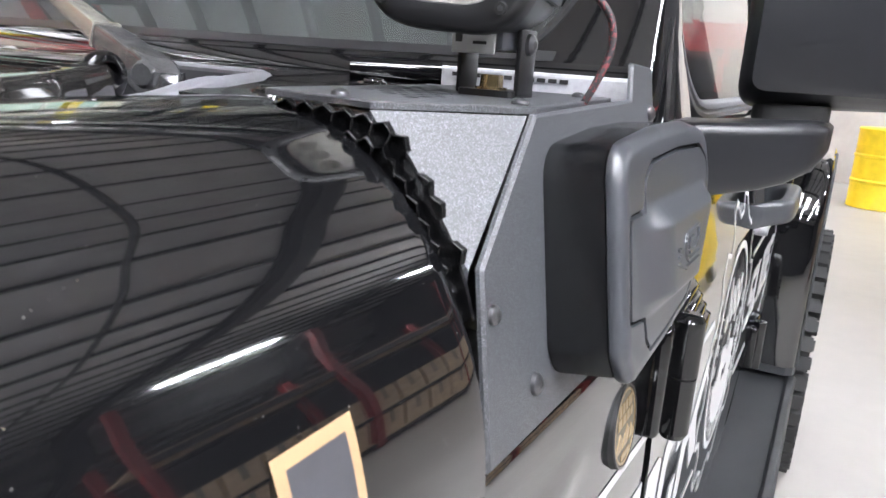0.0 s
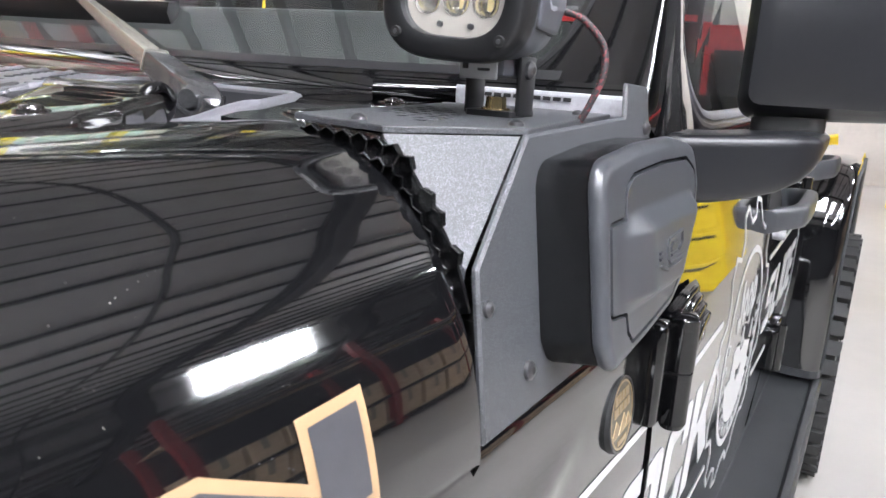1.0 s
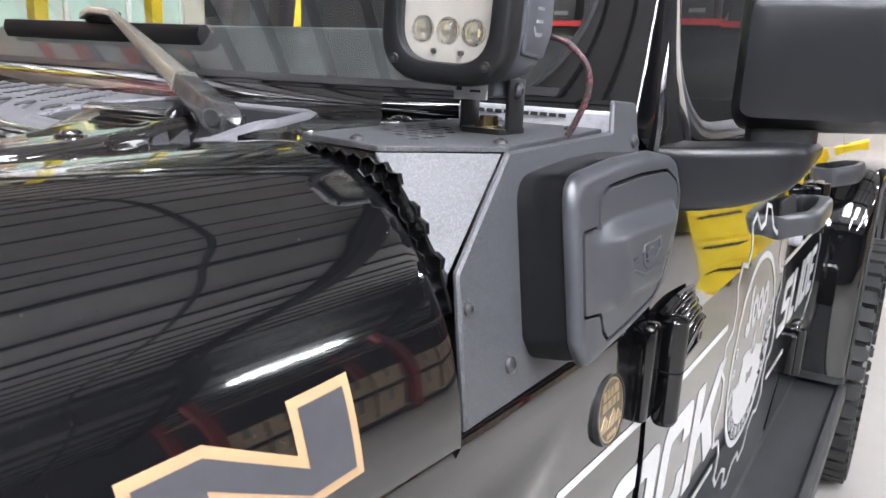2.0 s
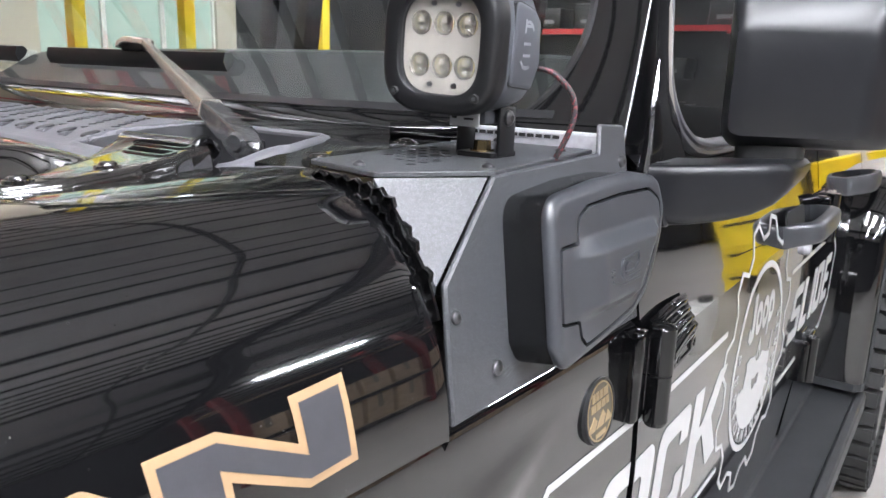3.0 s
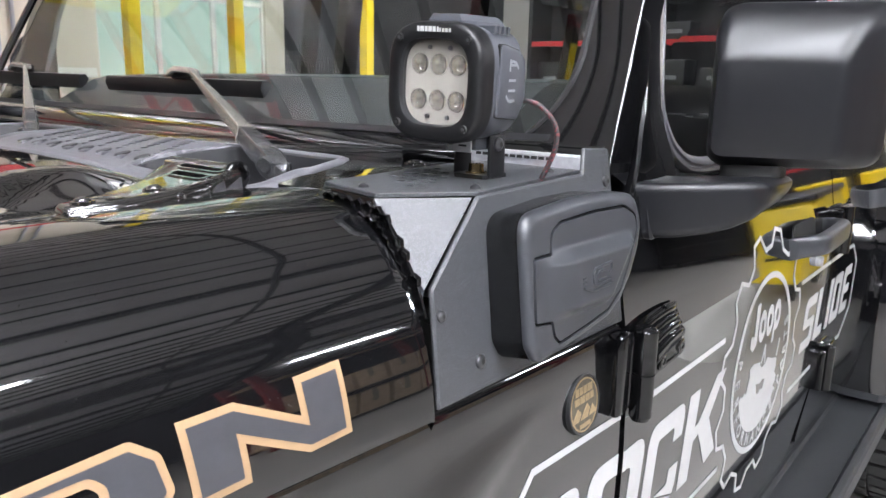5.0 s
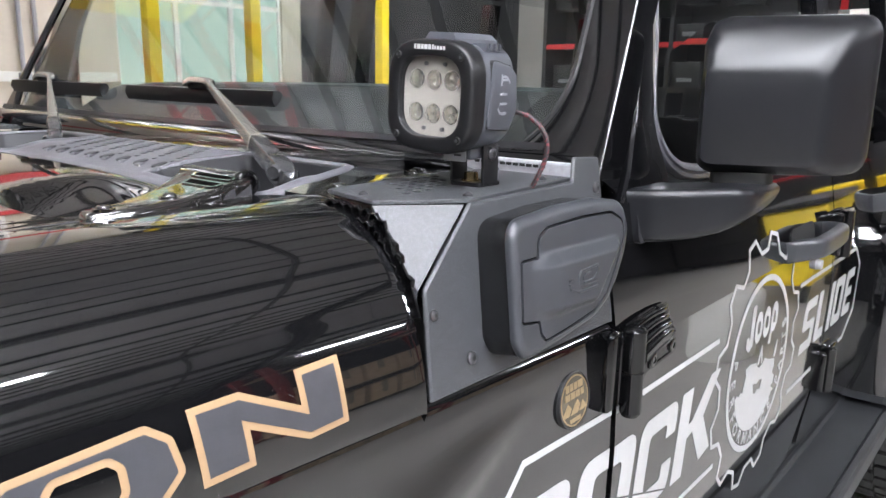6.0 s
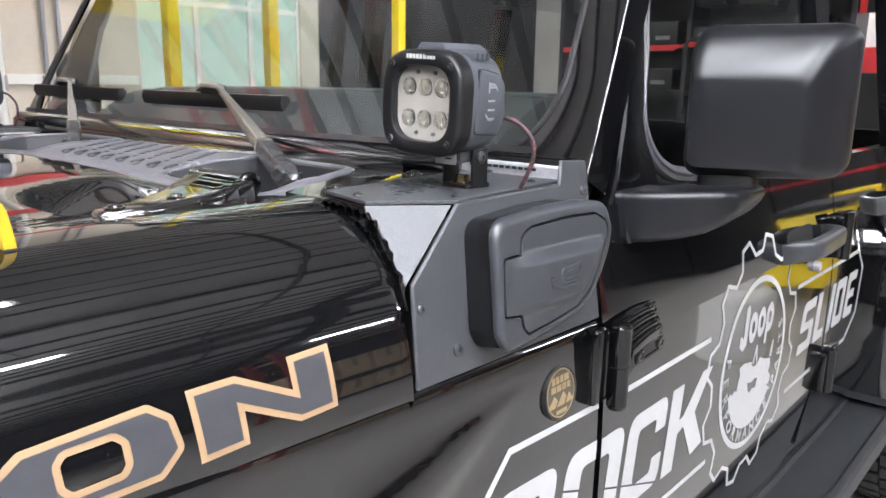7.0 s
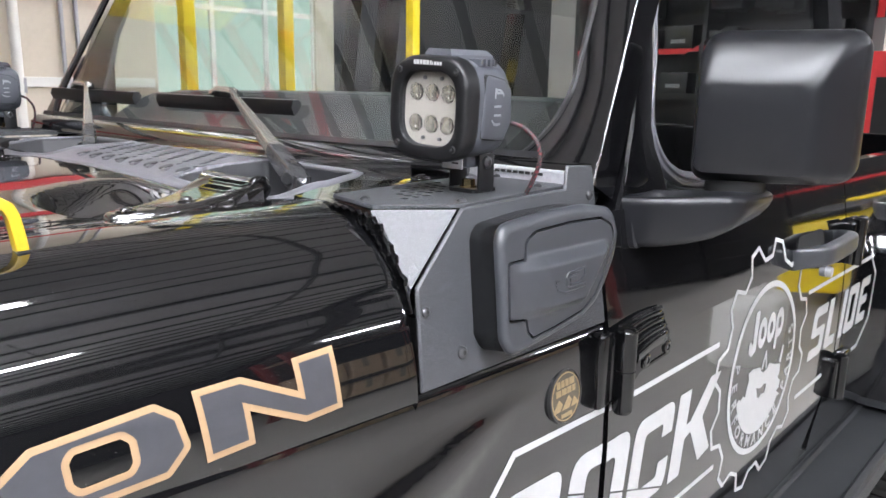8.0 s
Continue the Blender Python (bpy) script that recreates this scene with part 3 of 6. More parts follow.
part("cowl", shell(lambda f, y: cowl_wing(f, y, True), lin(0, 1, 8), WINGY, (0, 0, -0.03)), PAINT, car, smooth=40)
part("cowl", shell(lambda x, y: Vector((x, y, cowl_top(x, y))), lin(2 * CX - 0.4185, 0.4185, 12), lin(-0.150, 0.015, 8), (0, 0, -0.03)), PAINT, car, smooth=40)


def panel_z(x, y):
    """Top of the vent panel; its front edge meets the hood."""
    hz = float(np.interp(abs(x - CX), [p[0] - CX for p in HOODPTS[::-1]], [p[1] for p in HOODPTS[::-1]]))
    k = min(1.0, max(0.0, (y - PANEL_Y0) / 0.09))
    return hz - 0.0025 + (cowl_top(x, y) + 0.0015 - hz + 0.0025) * k * k * (3 - 2 * k)


def vent_panel():
    wells = [(0.204, 0.440), (2 * CX - 0.440, 2 * CX - 0.204)]

    def place(f, y):
        x1 = panel_edge(y) - 0.004
        x = (2 * CX - x1) + (2 * x1 - 2 * CX) * f
        h = panel_z(x, y)
        # raised rim
        if f in (0.0, 1.0) or y <= PANEL_Y0 + 0.001:
            h -= 0.003
        for a, b in wells:
            lim = panel_edge(y) - 0.022
            dx = max(max(a, 2 * CX - lim) - x, x - min(b, lim), 0.0)
            dy = max(-0.320 - y, y + 0.172, 0.0)
            r = math.hypot(dx, dy)
            h += 0.003 * bell(r - 0.014, 0.005) - 0.062 * min(1.0, max(0.0, 1.5 - r / 0.005))
        return Vector((x, y, h))
    fs = [0.0, 0.003] + lin(0.008, 0.992, 280) + [0.997, 1.0]
    p = part("vent_panel", shell(place, fs, [PANEL_Y0, PANEL_Y0 + 0.004] + lin(-0.342, -0.156, 64) + [-0.153], (0, 0, -0.08)), COWLGREY, car, "grey plastic cowl vent panel with slanted louvres", smooth=50)
    # Dark liner puts the shade of each recess into its colour.
    for a, b in wells:
        o = round_poly([(a, -0.320), (b, -0.320), (b, -0.245), (min(b, 0.405), -0.172), (max(a, 2 * CX - 0.405), -0.172), (a, -0.245)], 0.012, 4)
        part("well_shade_liner", rings(bmesh.new(), [[(u, v, max(panel_z(u, v) - d, 1.236)) for u, v in q] for q, d in ((shrink(o, -0.0075), 0.0004), (shrink(o, -0.004), 0.003), (shrink(o, 0.006), 0.06))], False, True), WELLSHADE, p, "recess round the wiper pivot, its shade put into a dark liner", smooth=40)
    for i in range(8):
        x = 0.190 - 0.050 * i
        s = bmesh.new()
        out = []
        for u, v in round_poly([(-0.0125, 0.0), (0.0125, 0.0), (0.008, 0.16), (-0.008, 0.16)], 0.0075, 5):
            out.append((x + u - 0.75 * v, -0.318 + v))
        rings(s, [[(u, v, panel_z(u, v) + d) for u, v in o] for o, d in ((out, -0.002), (shrink(out, 0.0015), 0.0012), (shrink(out, 0.004), 0.0028), (shrink(out, 0.0065), 0.0033))])
        lv = part("louvre", s, COWLGREY, p, smooth=60)
        # Dark cap paints the shaded hollow at the louvre's front end.
        o = [(x + 0.001 + 0.0085 * math.cos(a) - 0.75 * 0.014, -0.304 + 0.012 * math.sin(a)) for a in lin(0, 2 * math.pi, 17)[:-1]]
        part("scoop_shade", rings(bmesh.new(), [[(u, v, panel_z(u, v) + d) for u, v in q] for q, d in ((o, 0.0022), (shrink(o, 0.001), 0.0037))]), WELLSHADE, lv, smooth=40)
        # Dark strips paint the shade of the slots beside the louvre.
        for k in range(7):
            v = 0.035 + 0.0175 * k
            u = x - 0.75 * v + 0.0118 - 0.022 * v
            part("slot", box(u - 0.0006, u + 0.0022, -0.318 + v, -0.318 + v + 0.010, panel_z(u, -0.318 + v) + 0.0002, panel_z(u, -0.318 + v) + 0.0014), WELLSHADE, lv)


vent_panel()


# hood hinges: long arms lying on the hood
def hood_hinge(mirror):
    def X(x):
        return 2 * CX - x if mirror else x

    def top(y):
        return 1.3115 + 0.052 * (y + 0.352)
    arm = round_poly([(0.346, -0.354), (0.366, -0.392), (0.405, -0.428), (0.448, -0.468), (0.480, -0.522), (0.487, -0.560), (0.513, -0.562), (0.524, -0.520), (0.519, -0.462), (0.503, -0.420), (0.480, -0.388), (0.462, -0.354)],
                     [0.002, 0.02, 0.03, 0.03, 0.03, 0.010, 0.010, 0.03, 0.04, 0.03, 0.03, 0.002], 5)
    bm = rings(bmesh.new(), [[Vector((X(u), v, 1.276)) for u, v in shrink(arm, -0.002)], [Vector((X(u), v, top(v) - 0.0065)) for u, v in arm], [Vector((X(u), v, top(v) - 0.0025)) for u, v in shrink(arm, 0.0012)], [Vector((X(u), v, top(v) - 0.0004)) for u, v in shrink(arm, 0.0035)], [Vector((X(u), v, top(v))) for u, v in shrink(arm, 0.0060)]])
    h = part("hood_hinge", bm, HINGEGLOSS, car, "glossy black exposed hood hinge arm", smooth=60)
    # two slots between the pivot and the arm
    for slot in ([(0.385, -0.3715), (0.458, -0.3715), (0.467, -0.3865), (0.398, -0.3865)], [(0.420, -0.4040), (0.478, -0.4040), (0.488, -0.4210), (0.437, -0.4210)]):
        o = round_poly([(X(u), v) for u, v in slot], 0.004, 4)
        cut_holes(h, rings(bmesh.new(), [[Vector((u, v, z)) for u, v in o] for z in (top(slot[0][1]) - 0.010, 1.33)]))
        h.data.materials.clear()
        h.data.materials.append(HINGEGLOSS)
        part("slot_rim", ring_slab(shrink(o, -0.0032), shrink(o, 0.0002), lambda u, v, k: Vector((u, v, top(v) + k)), -0.0008, 0.0013), HINGEGLOSS, h, smooth=40)
    a, b = (X(0.338), -0.357, 1.3035), (X(0.452), -0.357, 1.3035)
    pv = part("pivot", cyl(a, b, 0.0118, seg=32), HINGEGLOSS, h, smooth=40)
    capr = [(0.0, 0.0118), (0.002, 0.0150), (0.006, 0.0158), (0.010, 0.0152), (0.012, 0.0130), (0.0122, 0.0085), (0.0080, 0.0078), (0.0080, 0.0030), (0.0105, 0.0026)]
    part("pivot_cap", rings(bmesh.new(), [[Vector((X(0.450 + d), -0.357 + r * math.cos(t), 1.3035 + r * math.sin(t))) for t in lin(0, 2 * math.pi, 33)[:-1]] for d, r in capr]), HINGEBLACK, pv, smooth=40)
    for x, y in ((0.500, -0.476), (0.505, -0.543)):
        z = top(y)
        b_ = part("bolt", rings(bmesh.new(), [[Vector((X(x) + r * math.cos(t), y + r * math.sin(t), z + d)) for t in lin(0, 2 * math.pi, 25)[:-1]] for r, d in ((0.0105, -0.002), (0.0098, 0.0016), (0.0076, 0.0020), (0.0070, 0.0004), (0.0066, 0.0032), (0.0050, 0.0042))]), HINGEGLOSS, h, smooth=50)
        part("socket", cyl((X(x), y, z + 0.0040), (X(x), y, z + 0.0044), 0.0028, seg=6), MATTBLACK, b_)


hood_hinge(False)
hood_hinge(True)


# yellow loop standing on the hood's edge
def hood_loop():
    path = [(-0.6655, 1.290), (-0.6682, 1.310), (-0.6705, 1.322), (-0.6740, 1.3295), (-0.6800, 1.3332), (-0.701, 1.334), (-0.722, 1.3332), (-0.728, 1.3295), (-0.7315, 1.322), (-0.734, 1.310), (-0.7365, 1.290)]
    loops = []
    for i, (y, z) in enumerate(path):
        a, b = path[max(i - 1, 0)], path[min(i + 1, len(path) - 1)]
        d = Vector((0, b[0] - a[0], b[1] - a[1])).normalized()
        n = Vector((0, -d.z, d.y))
        loops.append([Vector((0.585 + u, y, z)) + n * v for u, v in round_poly([(-0.006, -0.0048), (0.006, -0.0048), (0.006, 0.0048), (-0.006, 0.0048)], 0.0012, 2)])
    lp = part("hood_loop", rings(bmesh.new(), loops), LOOPYELLOW, car, "yellow metal loop standing on the hood", smooth=40)
    for y in (-0.6655, -0.7365):
        part("foot", box(0.5785, 0.5915, y - 0.0053, y + 0.0053, 1.286, 1.2945, 0.001), TRIM, lp, "black rubber foot")


hood_loop()


# windscreen frame, glass and pillars
WB = [Vector((0.700, 0.012, 1.318)), Vector((0.30, -0.022, 1.316)), Vector((-0.10, -0.045, 1.318)), Vector((-0.50, -0.072, 1.322)), Vector((-0.90, -0.100, 1.327))]
WB = [p + Vector((0, -0.0103, -0.022)) for p in WB]
WBP = curve_points(WB, 6)
RAKE = Vector((0, 0.47, 1.0)).normalized()


def ws(i, up, out=0.0):
    """Point on the raked windscreen plane above base point i, moved along the outward normal."""
    p = WBP[i]
    f = (p.x - CX) / 0.75
    inward = -(0.06 if f > 0 else 0.20) * f * up
    return p + RAKE * up + Vector((inward, -0.9 * out, 0.43 * out))


NB = len(WBP)


def windscreen():
    w = part("windscreen_frame", rings(bmesh.new(), [[ws(i, 0.0, 0.0), ws(i, -0.012, 0.022), ws(i, 0.006, 0.030), ws(i, 0.028, 0.022), ws(i, 0.034, 0.004), ws(i, 0.030, -0.02), ws(i, 0.0, -0.03)] for i in range(NB)]), PAINT, car, smooth=45)
    part("frame_seal", rings(bmesh.new(), [[ws(i, 0.034, 0.006), ws(i, 0.034, 0.012), ws(i, 0.044, 0.012), ws(i, 0.046, 0.006)] for i in range(NB)]), TRIM, w)
    sub = range(0, NB - 1)
    us = lin(0.036, 0.56, 6)
    back = Vector((0, 0.0045, -0.0021))
    g = shell(lambda i, u: ws(i, u, 0.004), list(sub), us, back)
    gl = part("glass", g, WINDOWGLASS, w, "clear windscreen glass", smooth=60)
    gl.visible_shadow = False
    head = rings(bmesh.new(), [[ws(i, 0.54, 0.0), ws(i, 0.54, 0.02), ws(i, 0.60, 0.02), ws(i, 0.62, -0.03), ws(i, 0.56, -0.03)] for i in range(NB)])
    part("header", head, PAINT, w, smooth=45)
    # pillars with the rounded inner corner of the glass opening
    for side in (1, -1):
        i0 = 0 if side == 1 else NB - 1
        loops = []
        for u in lin(0.0, 0.16, 18) + lin(0.20, 0.58, 8):
            flare = 0.16 - math.sqrt(max(0.0, 0.16 ** 2 - max(0.0, 0.16 - u) ** 2))
            base = ws(i0, u)
            wdt = (0.056 if side == 1 else 0.016) + flare * (1.0 if side == 1 else 0.7)
            ov = 0.012 if side == 1 else 0.003
            pts = round_poly([(ov, -0.035), (ov, 0.021), (-wdt, 0.017), (-wdt - 0.003, 0.004), (-wdt + 0.012, -0.035)], [0, 0.0035, 0.003, 0, 0], 5)
            thin = 1.0 if side == 1 else 0.3
            loops.append([base + Vector((side * a, -0.9 * b * thin, 0.43 * b * thin)) for a, b in pts])
        pl = part("pillar", rings(bmesh.new(), loops), PAINT, w, smooth=50)
        dark_edge = [[l[12] + Vector((0, -0.001, 0.001)) + o for o in (Vector((side * 0.003, 0, 0)), Vector((0, -0.004, 0.002)), Vector((-side * 0.006, -0.003, 0.001)), Vector((-side * 0.006, 0.004, -0.001)))] for l in loops]
        part("pillar_seal", rings(bmesh.new(), dark_edge), TRIM, pl, smooth=60)


windscreen()


# doors
FAR = -0.11  # middle between the two doors


def panel_outline(outline, mirror=False, thick=0.03):
    """A body panel over a (y, z) outline that follows the flank of the car."""
    bm = bmesh.new()
    vs = [bm.verts.new((0, u, v)) for u, v in outline]
    edges = [bm.edges.new((vs[i], vs[(i + 1) % len(vs)])) for i in range(len(vs))]
    bmesh.ops.triangle_fill(bm, use_beauty=True, edges=edges)
    for zc, _ in SIDE:
        bmesh.ops.bisect_plane(bm, geom=bm.verts[:] + bm.edges[:] + bm.faces[:], plane_co=(0, 0, zc), plane_no=(0, 0, 1))
    for zc in lin(1.06, 1.14, 9):
        bmesh.ops.bisect_plane(bm, geom=bm.verts[:] + bm.edges[:] + bm.faces[:], plane_co=(0, 0, zc), plane_no=(0, 0, 1))
    r = bmesh.ops.extrude_face_region(bm, geom=bm.faces[:])
    moved = {v for v in r["geom"] if isinstance(v, bmesh.types.BMVert)}
    for v in bm.verts:
        x = side_x(v.co.z) + (0 if v in moved else -thick)
        v.co.x = 2 * FAR - x if mirror else x
    return bm


def door(mirror=False):
    out = round_poly([(-0.018, 1.268), (-0.018, 0.56), (0.89, 0.56), (1.075, 0.76), (1.075, 1.268)], [0.004, 0.03, 0.10, 0.12, 0.004], 5)
    d = part("front_door", panel_outline(out, mirror), PAINT, car, "glossy black door with white gear graphic", smooth=30)

    def X(x):
        return 2 * FAR - x if mirror else x

    # window frame over the beltline
    fr = bmesh.new()

    def bar(points, w):
        loops = []
        for y, z in points:
            x = side_x(z) - 0.004
            loops.append([Vector((X(x + a), y + b[0], z + b[1])) for a, b in ((0.0, (-w[0], -w[1])), (0.0, (w[0], w[1])), (-0.035, (w[0], w[1])), (-0.035, (-w[0], -w[1])))])
        rings(fr, loops)
    loops = []
    for a, b, z in ((0.030, 0.200, 1.262), (0.060, 0.188, 1.305), (0.078, 0.168, 1.345), (0.095, 0.163, 1.377), (0.128, 0.187, 1.477), (0.152, 0.203, 1.55), (0.205, 0.250, 1.65), (0.250, 0.290, 1.73)):
        x = side_x(z) - 0.003
        loops.append([Vector((X(x - k), y, z)) for y, k in ((a, 0.035), (a, 0.004), (a + 0.004, 0.0), (0.6 * a + 0.4 * b, -0.001), (b - 0.006, 0.004), (b, 0.012), (b, 0.035))])
    rings(fr, loops)
    bar([(0.26, 1.73), (1.06, 1.73)], (0.0, 0.02))
    bar([(1.05, 1.262), (1.05, 1.73)], (0.02, 0.0))
    part("window_frame", fr, PAINT, d, smooth=30)
    gp = [(0.075, 1.268), (0.115, 1.42), (0.265, 1.715), (1.035, 1.715), (1.035, 1.268)]
    gl = part("glass", rings(bmesh.new(), [[(X(side_x(z) - k), y, z) for y, z in gp] for k in (0.022, 0.026)]), TINTGLASS, d)
    gl.visible_shadow = False
    # grey rounded trim in the corner of the window
    tr = [(0.233, 1.63), (0.203, 1.55), (0.188, 1.477), (0.170, 1.42), (0.163, 1.377), (0.170, 1.345), (0.193, 1.315), (0.230, 1.294), (0.277, 1.282), (0.40, 1.277), (1.02, 1.277)]
    pts = curve_points([(0, y, z) for y, z in tr], 5)
    loops = []
    for i, p in enumerate(pts):
        e = (pts[min(i + 1, len(pts) - 1)] - pts[max(i - 1, 0)]).normalized()
        n = Vector((0, -e.z, e.y))
        loops.append([Vector((X(side_x(p.z) - k), p.y + n.y * w, p.z + n.z * w)) for k, w in ((0.016, -0.006), (0.010, -0.002), (0.010, 0.003), (0.0135, 0.005), (0.0135, 0.007), (0.010, 0.009), (0.011, 0.015), (0.018, 0.020), (0.0215, 0.020), (0.0215, -0.006))])
    part("window_trim", rings(bmesh.new(), loops), TRIMGREY, d, "grey rubber window trim", smooth=50)
    if mirror:
        return d
    # handle
    h = [(0.752, 0.700, 1.096), (0.775, 0.712, 1.104), (0.797, 0.735, 1.108), (0.803, 0.78, 1.110), (0.803, 0.89, 1.113), (0.797, 0.930, 1.112), (0.775, 0.962, 1.108), (0.752, 0.972, 1.104)]
    hp = curve_points(h, 5)
    bm = bmesh.new()
    rings(bm, [[p + Vector((a * 0.014, 0, b * 0.021)) for a, b in [(math.cos(t) * abs(math.cos(t)) ** -0.4 if abs(math.cos(t)) > 1e-6 else 0, math.sin(t) * abs(math.sin(t)) ** -0.4 if abs(math.sin(t)) > 1e-6 else 0) for t in lin(0.2, 0.2 + 2 * math.pi * 15 / 16, 16)]] for p in hp])
    hd = part("door_handle", bm, GREYPLASTIC, d, "grey plastic grab handle", smooth=50)
    # Flat black patch paints the shaded hollow behind the handle.
    part("cup_shade_patch", flat(round_poly([(0.73, 1.080), (0.90, 1.080), (0.90, 1.138), (0.73, 1.138)], 0.025), lambda u, v, k: Vector((side_x(v) + k, u, v)), 0.0005, 0.002), MATTBLACK, hd)
    part("lock", cyl((0.752, 0.93, 1.035), (0.768, 0.93, 1.035), 0.013, 0.011), LIGHTSTEEL, d)
    return d


front_door = door()
far_door = door(True)
far_door.location.y = -0.115


def rear_side(mirror):
    out = round_poly([(1.083, 1.268), (1.083, 0.77), (0.95, 0.56), (1.62, 0.56), (1.80, 0.9), (1.80, 1.268)], [0.004, 0.12, 0.05, 0.05, 0.1, 0.004], 4)
    part("rear_door", panel_outline(out, mirror), PAINT, car, smooth=30)
    out = [(1.806, 1.268), (1.806, 0.95), (1.95, 1.02), (2.5, 1.02), (2.62, 0.85), (2.72, 0.85), (2.72, 1.268)]
    part("rear_quarter", panel_outline(out, mirror), PAINT, car, smooth=30)
    X = (lambda x: 2 * FAR - x) if mirror else (lambda x: x)
    xs = sorted((X(0.62), X(0.72)))
    part("sill", box(*xs, 0.0, 1.75, 0.44, 0.555, 0.01), PAINT, car)
    for y in (1.10, 1.85, 2.66):
        part("roof_pillar", rings(bmesh.new(), [[Vector((X(side_x(z) - a), y + b, z)) for a, b in ((0.005, -0.035), (0.005, 0.035), (0.05, 0.035), (0.05, -0.035))] for z in (1.26, 1.45, 1.74)]), PAINT, car)


rear_side(False)
rear_side(True)
part("roof", box(2 * CX - 0.655, 0.655, 0.25, 2.75, 1.74, 1.80, 0.02, 3), PAINT, car)
part("tailgate", box(2 * CX - 0.72, 0.72, 2.70, 2.75, 0.6, 1.268, 0.01), PAINT, car)
part("underbody", box(2 * CX - 0.62, 0.62, -1.4, 2.7, 0.42, 0.52), MATTBLACK, car)


# hinge of the front door
def door_hinge():
    h = part("door_hinge", cyl((0.773, -0.012, 1.066), (0.773, -0.012, 1.118), 0.0145, seg=28), HINGEBLACK, front_door, "glossy black exposed door hinge", smooth=40)
    part("cap", cyl((0.773, -0.012, 1.118), (0.773, -0.012, 1.123), 0.0145, 0.0105, 28), HINGEBLACK, h, smooth=60)
    lower = part("lower_barrel", cyl((0.773, -0.012, 1.010), (0.773, -0.012, 1.0635), 0.0140, seg=28), HINGEBLACK, h, smooth=40)
    part("cap", cyl((0.773, -0.012, 1.004), (0.773, -0.012, 1.0098), 0.0110, 0.0140, 28), HINGEBLACK, lower, smooth=60)
    part("collar", cyl((0.773, -0.012, 1.0630), (0.773, -0.012, 1.0665), 0.0125, seg=24), MATTBLACK, h)
    part("body_leaf", box(0.744, 0.768, -0.064, -0.034, 1.018, 1.122, 0.007, 3), HINGEBLACK, h, smooth=50)
    part("link", box(0.749, 0.766, -0.033, -0.012, 1.022, 1.114, 0.004, 2), HINGEBLACK, h, smooth=50)
    # flat leaf on the door, widening upwards from the barrel
    out = round_poly([(-0.006, 1.010), (0.012, 1.010), (0.022, 1.030), (0.044, 1.042), (0.128, 1.046), (0.135, 1.055), (0.133, 1.088), (-0.006, 1.112)], [0.003, 0.006, 0.010, 0.012, 0.008, 0.006, 0.006, 0.003], 4)
    leaf = part("door_leaf", flat(out, lambda u, v, k: Vector((0.756 + k - 0.02 * max(0, u - 0.02), u, v)), 0.0, 0.012, 0.003), HINGEBLACK, h, smooth=40)
    # fluted shoulder above it, sloping out from the door
    loops = []
    for f in lin(0, 1, 9):
        y = 0.002 + 0.120 * f
        reach, zt = 0.029 - 0.010 * f, 1.116 + 0.006 * math.sin(math.pi * f * 0.8)
        sec = [(0.752, zt + 0.002)]
        for k in range(25):
            q = k / 24
            sec.append((0.756 + reach * q + 0.0024 * abs(math.sin(4 * math.pi * q)), zt - 0.036 * q + 0.0026 * abs(math.sin(4 * math.pi * q))))
        sec += [(0.754 + reach, zt - 0.044), (0.752, zt - 0.050)]
        end = 0.35 if f == 1 else 1.0
        loops.append([Vector((0.752 + (x - 0.752) * end, y + (0.004 if f == 1 else 0), z)) for x, z in sec])
    part("fluted_shoulder", rings(bmesh.new(), loops), HINGEBLACK, h, smooth=50)
    # raised frame round the two bolts
    def P(u, v, k):
        return Vector((0.7675 + k - 0.02 * max(0, u - 0.02), u, v))
    o = round_poly([(0.046, 1.046), (0.134, 1.050), (0.134, 1.074), (0.046, 1.070)], 0.010, 5)
    part("bolt_frame", ring_slab(o, shrink(o, 0.0035), P, -0.001, 0.0022), HINGEBLACK, leaf, smooth=40)
    for y, z in ((0.058, 1.058), (0.122, 1.062)):
        b = part("bolt", rings(bmesh.new(), [[P(y + r * math.cos(a), z + r * math.sin(a), d) for a in lin(0, 2 * math.pi, 25)[:-1]] for r, d in ((0.0098, -0.001), (0.0095, 0.003), (0.0080, 0.0042), (0.0050, 0.0042), (0.0046, 0.0022))]), HINGEGLOSS, leaf, smooth=45)
        part("socket", cyl(P(y, z, 0.0022), P(y, z, 0.0025), 0.0035, seg=6), STEEL, b)


door_hinge()


def rear_hinge(z):
    h = part("rear_hinge", cyl((0.776, 1.085, z - 0.055), (0.776, 1.085, z + 0.055), 0.014, seg=20), HINGEBLACK, car, "glossy black rear door hinge", smooth=40)
    part("body_leaf", box(0.742, 0.776, 1.046, 1.070, z - 0.05, z + 0.05, 0.006, 3), HINGEBLACK, h, smooth=50)
    part("door_leaf", box(0.748, 0.770, 1.100, 1.19, z - 0.03, z + 0.05, 0.006, 3), HINGEBLACK, h, smooth=50)


rear_hinge(0.745)
rear_hinge(1.085)


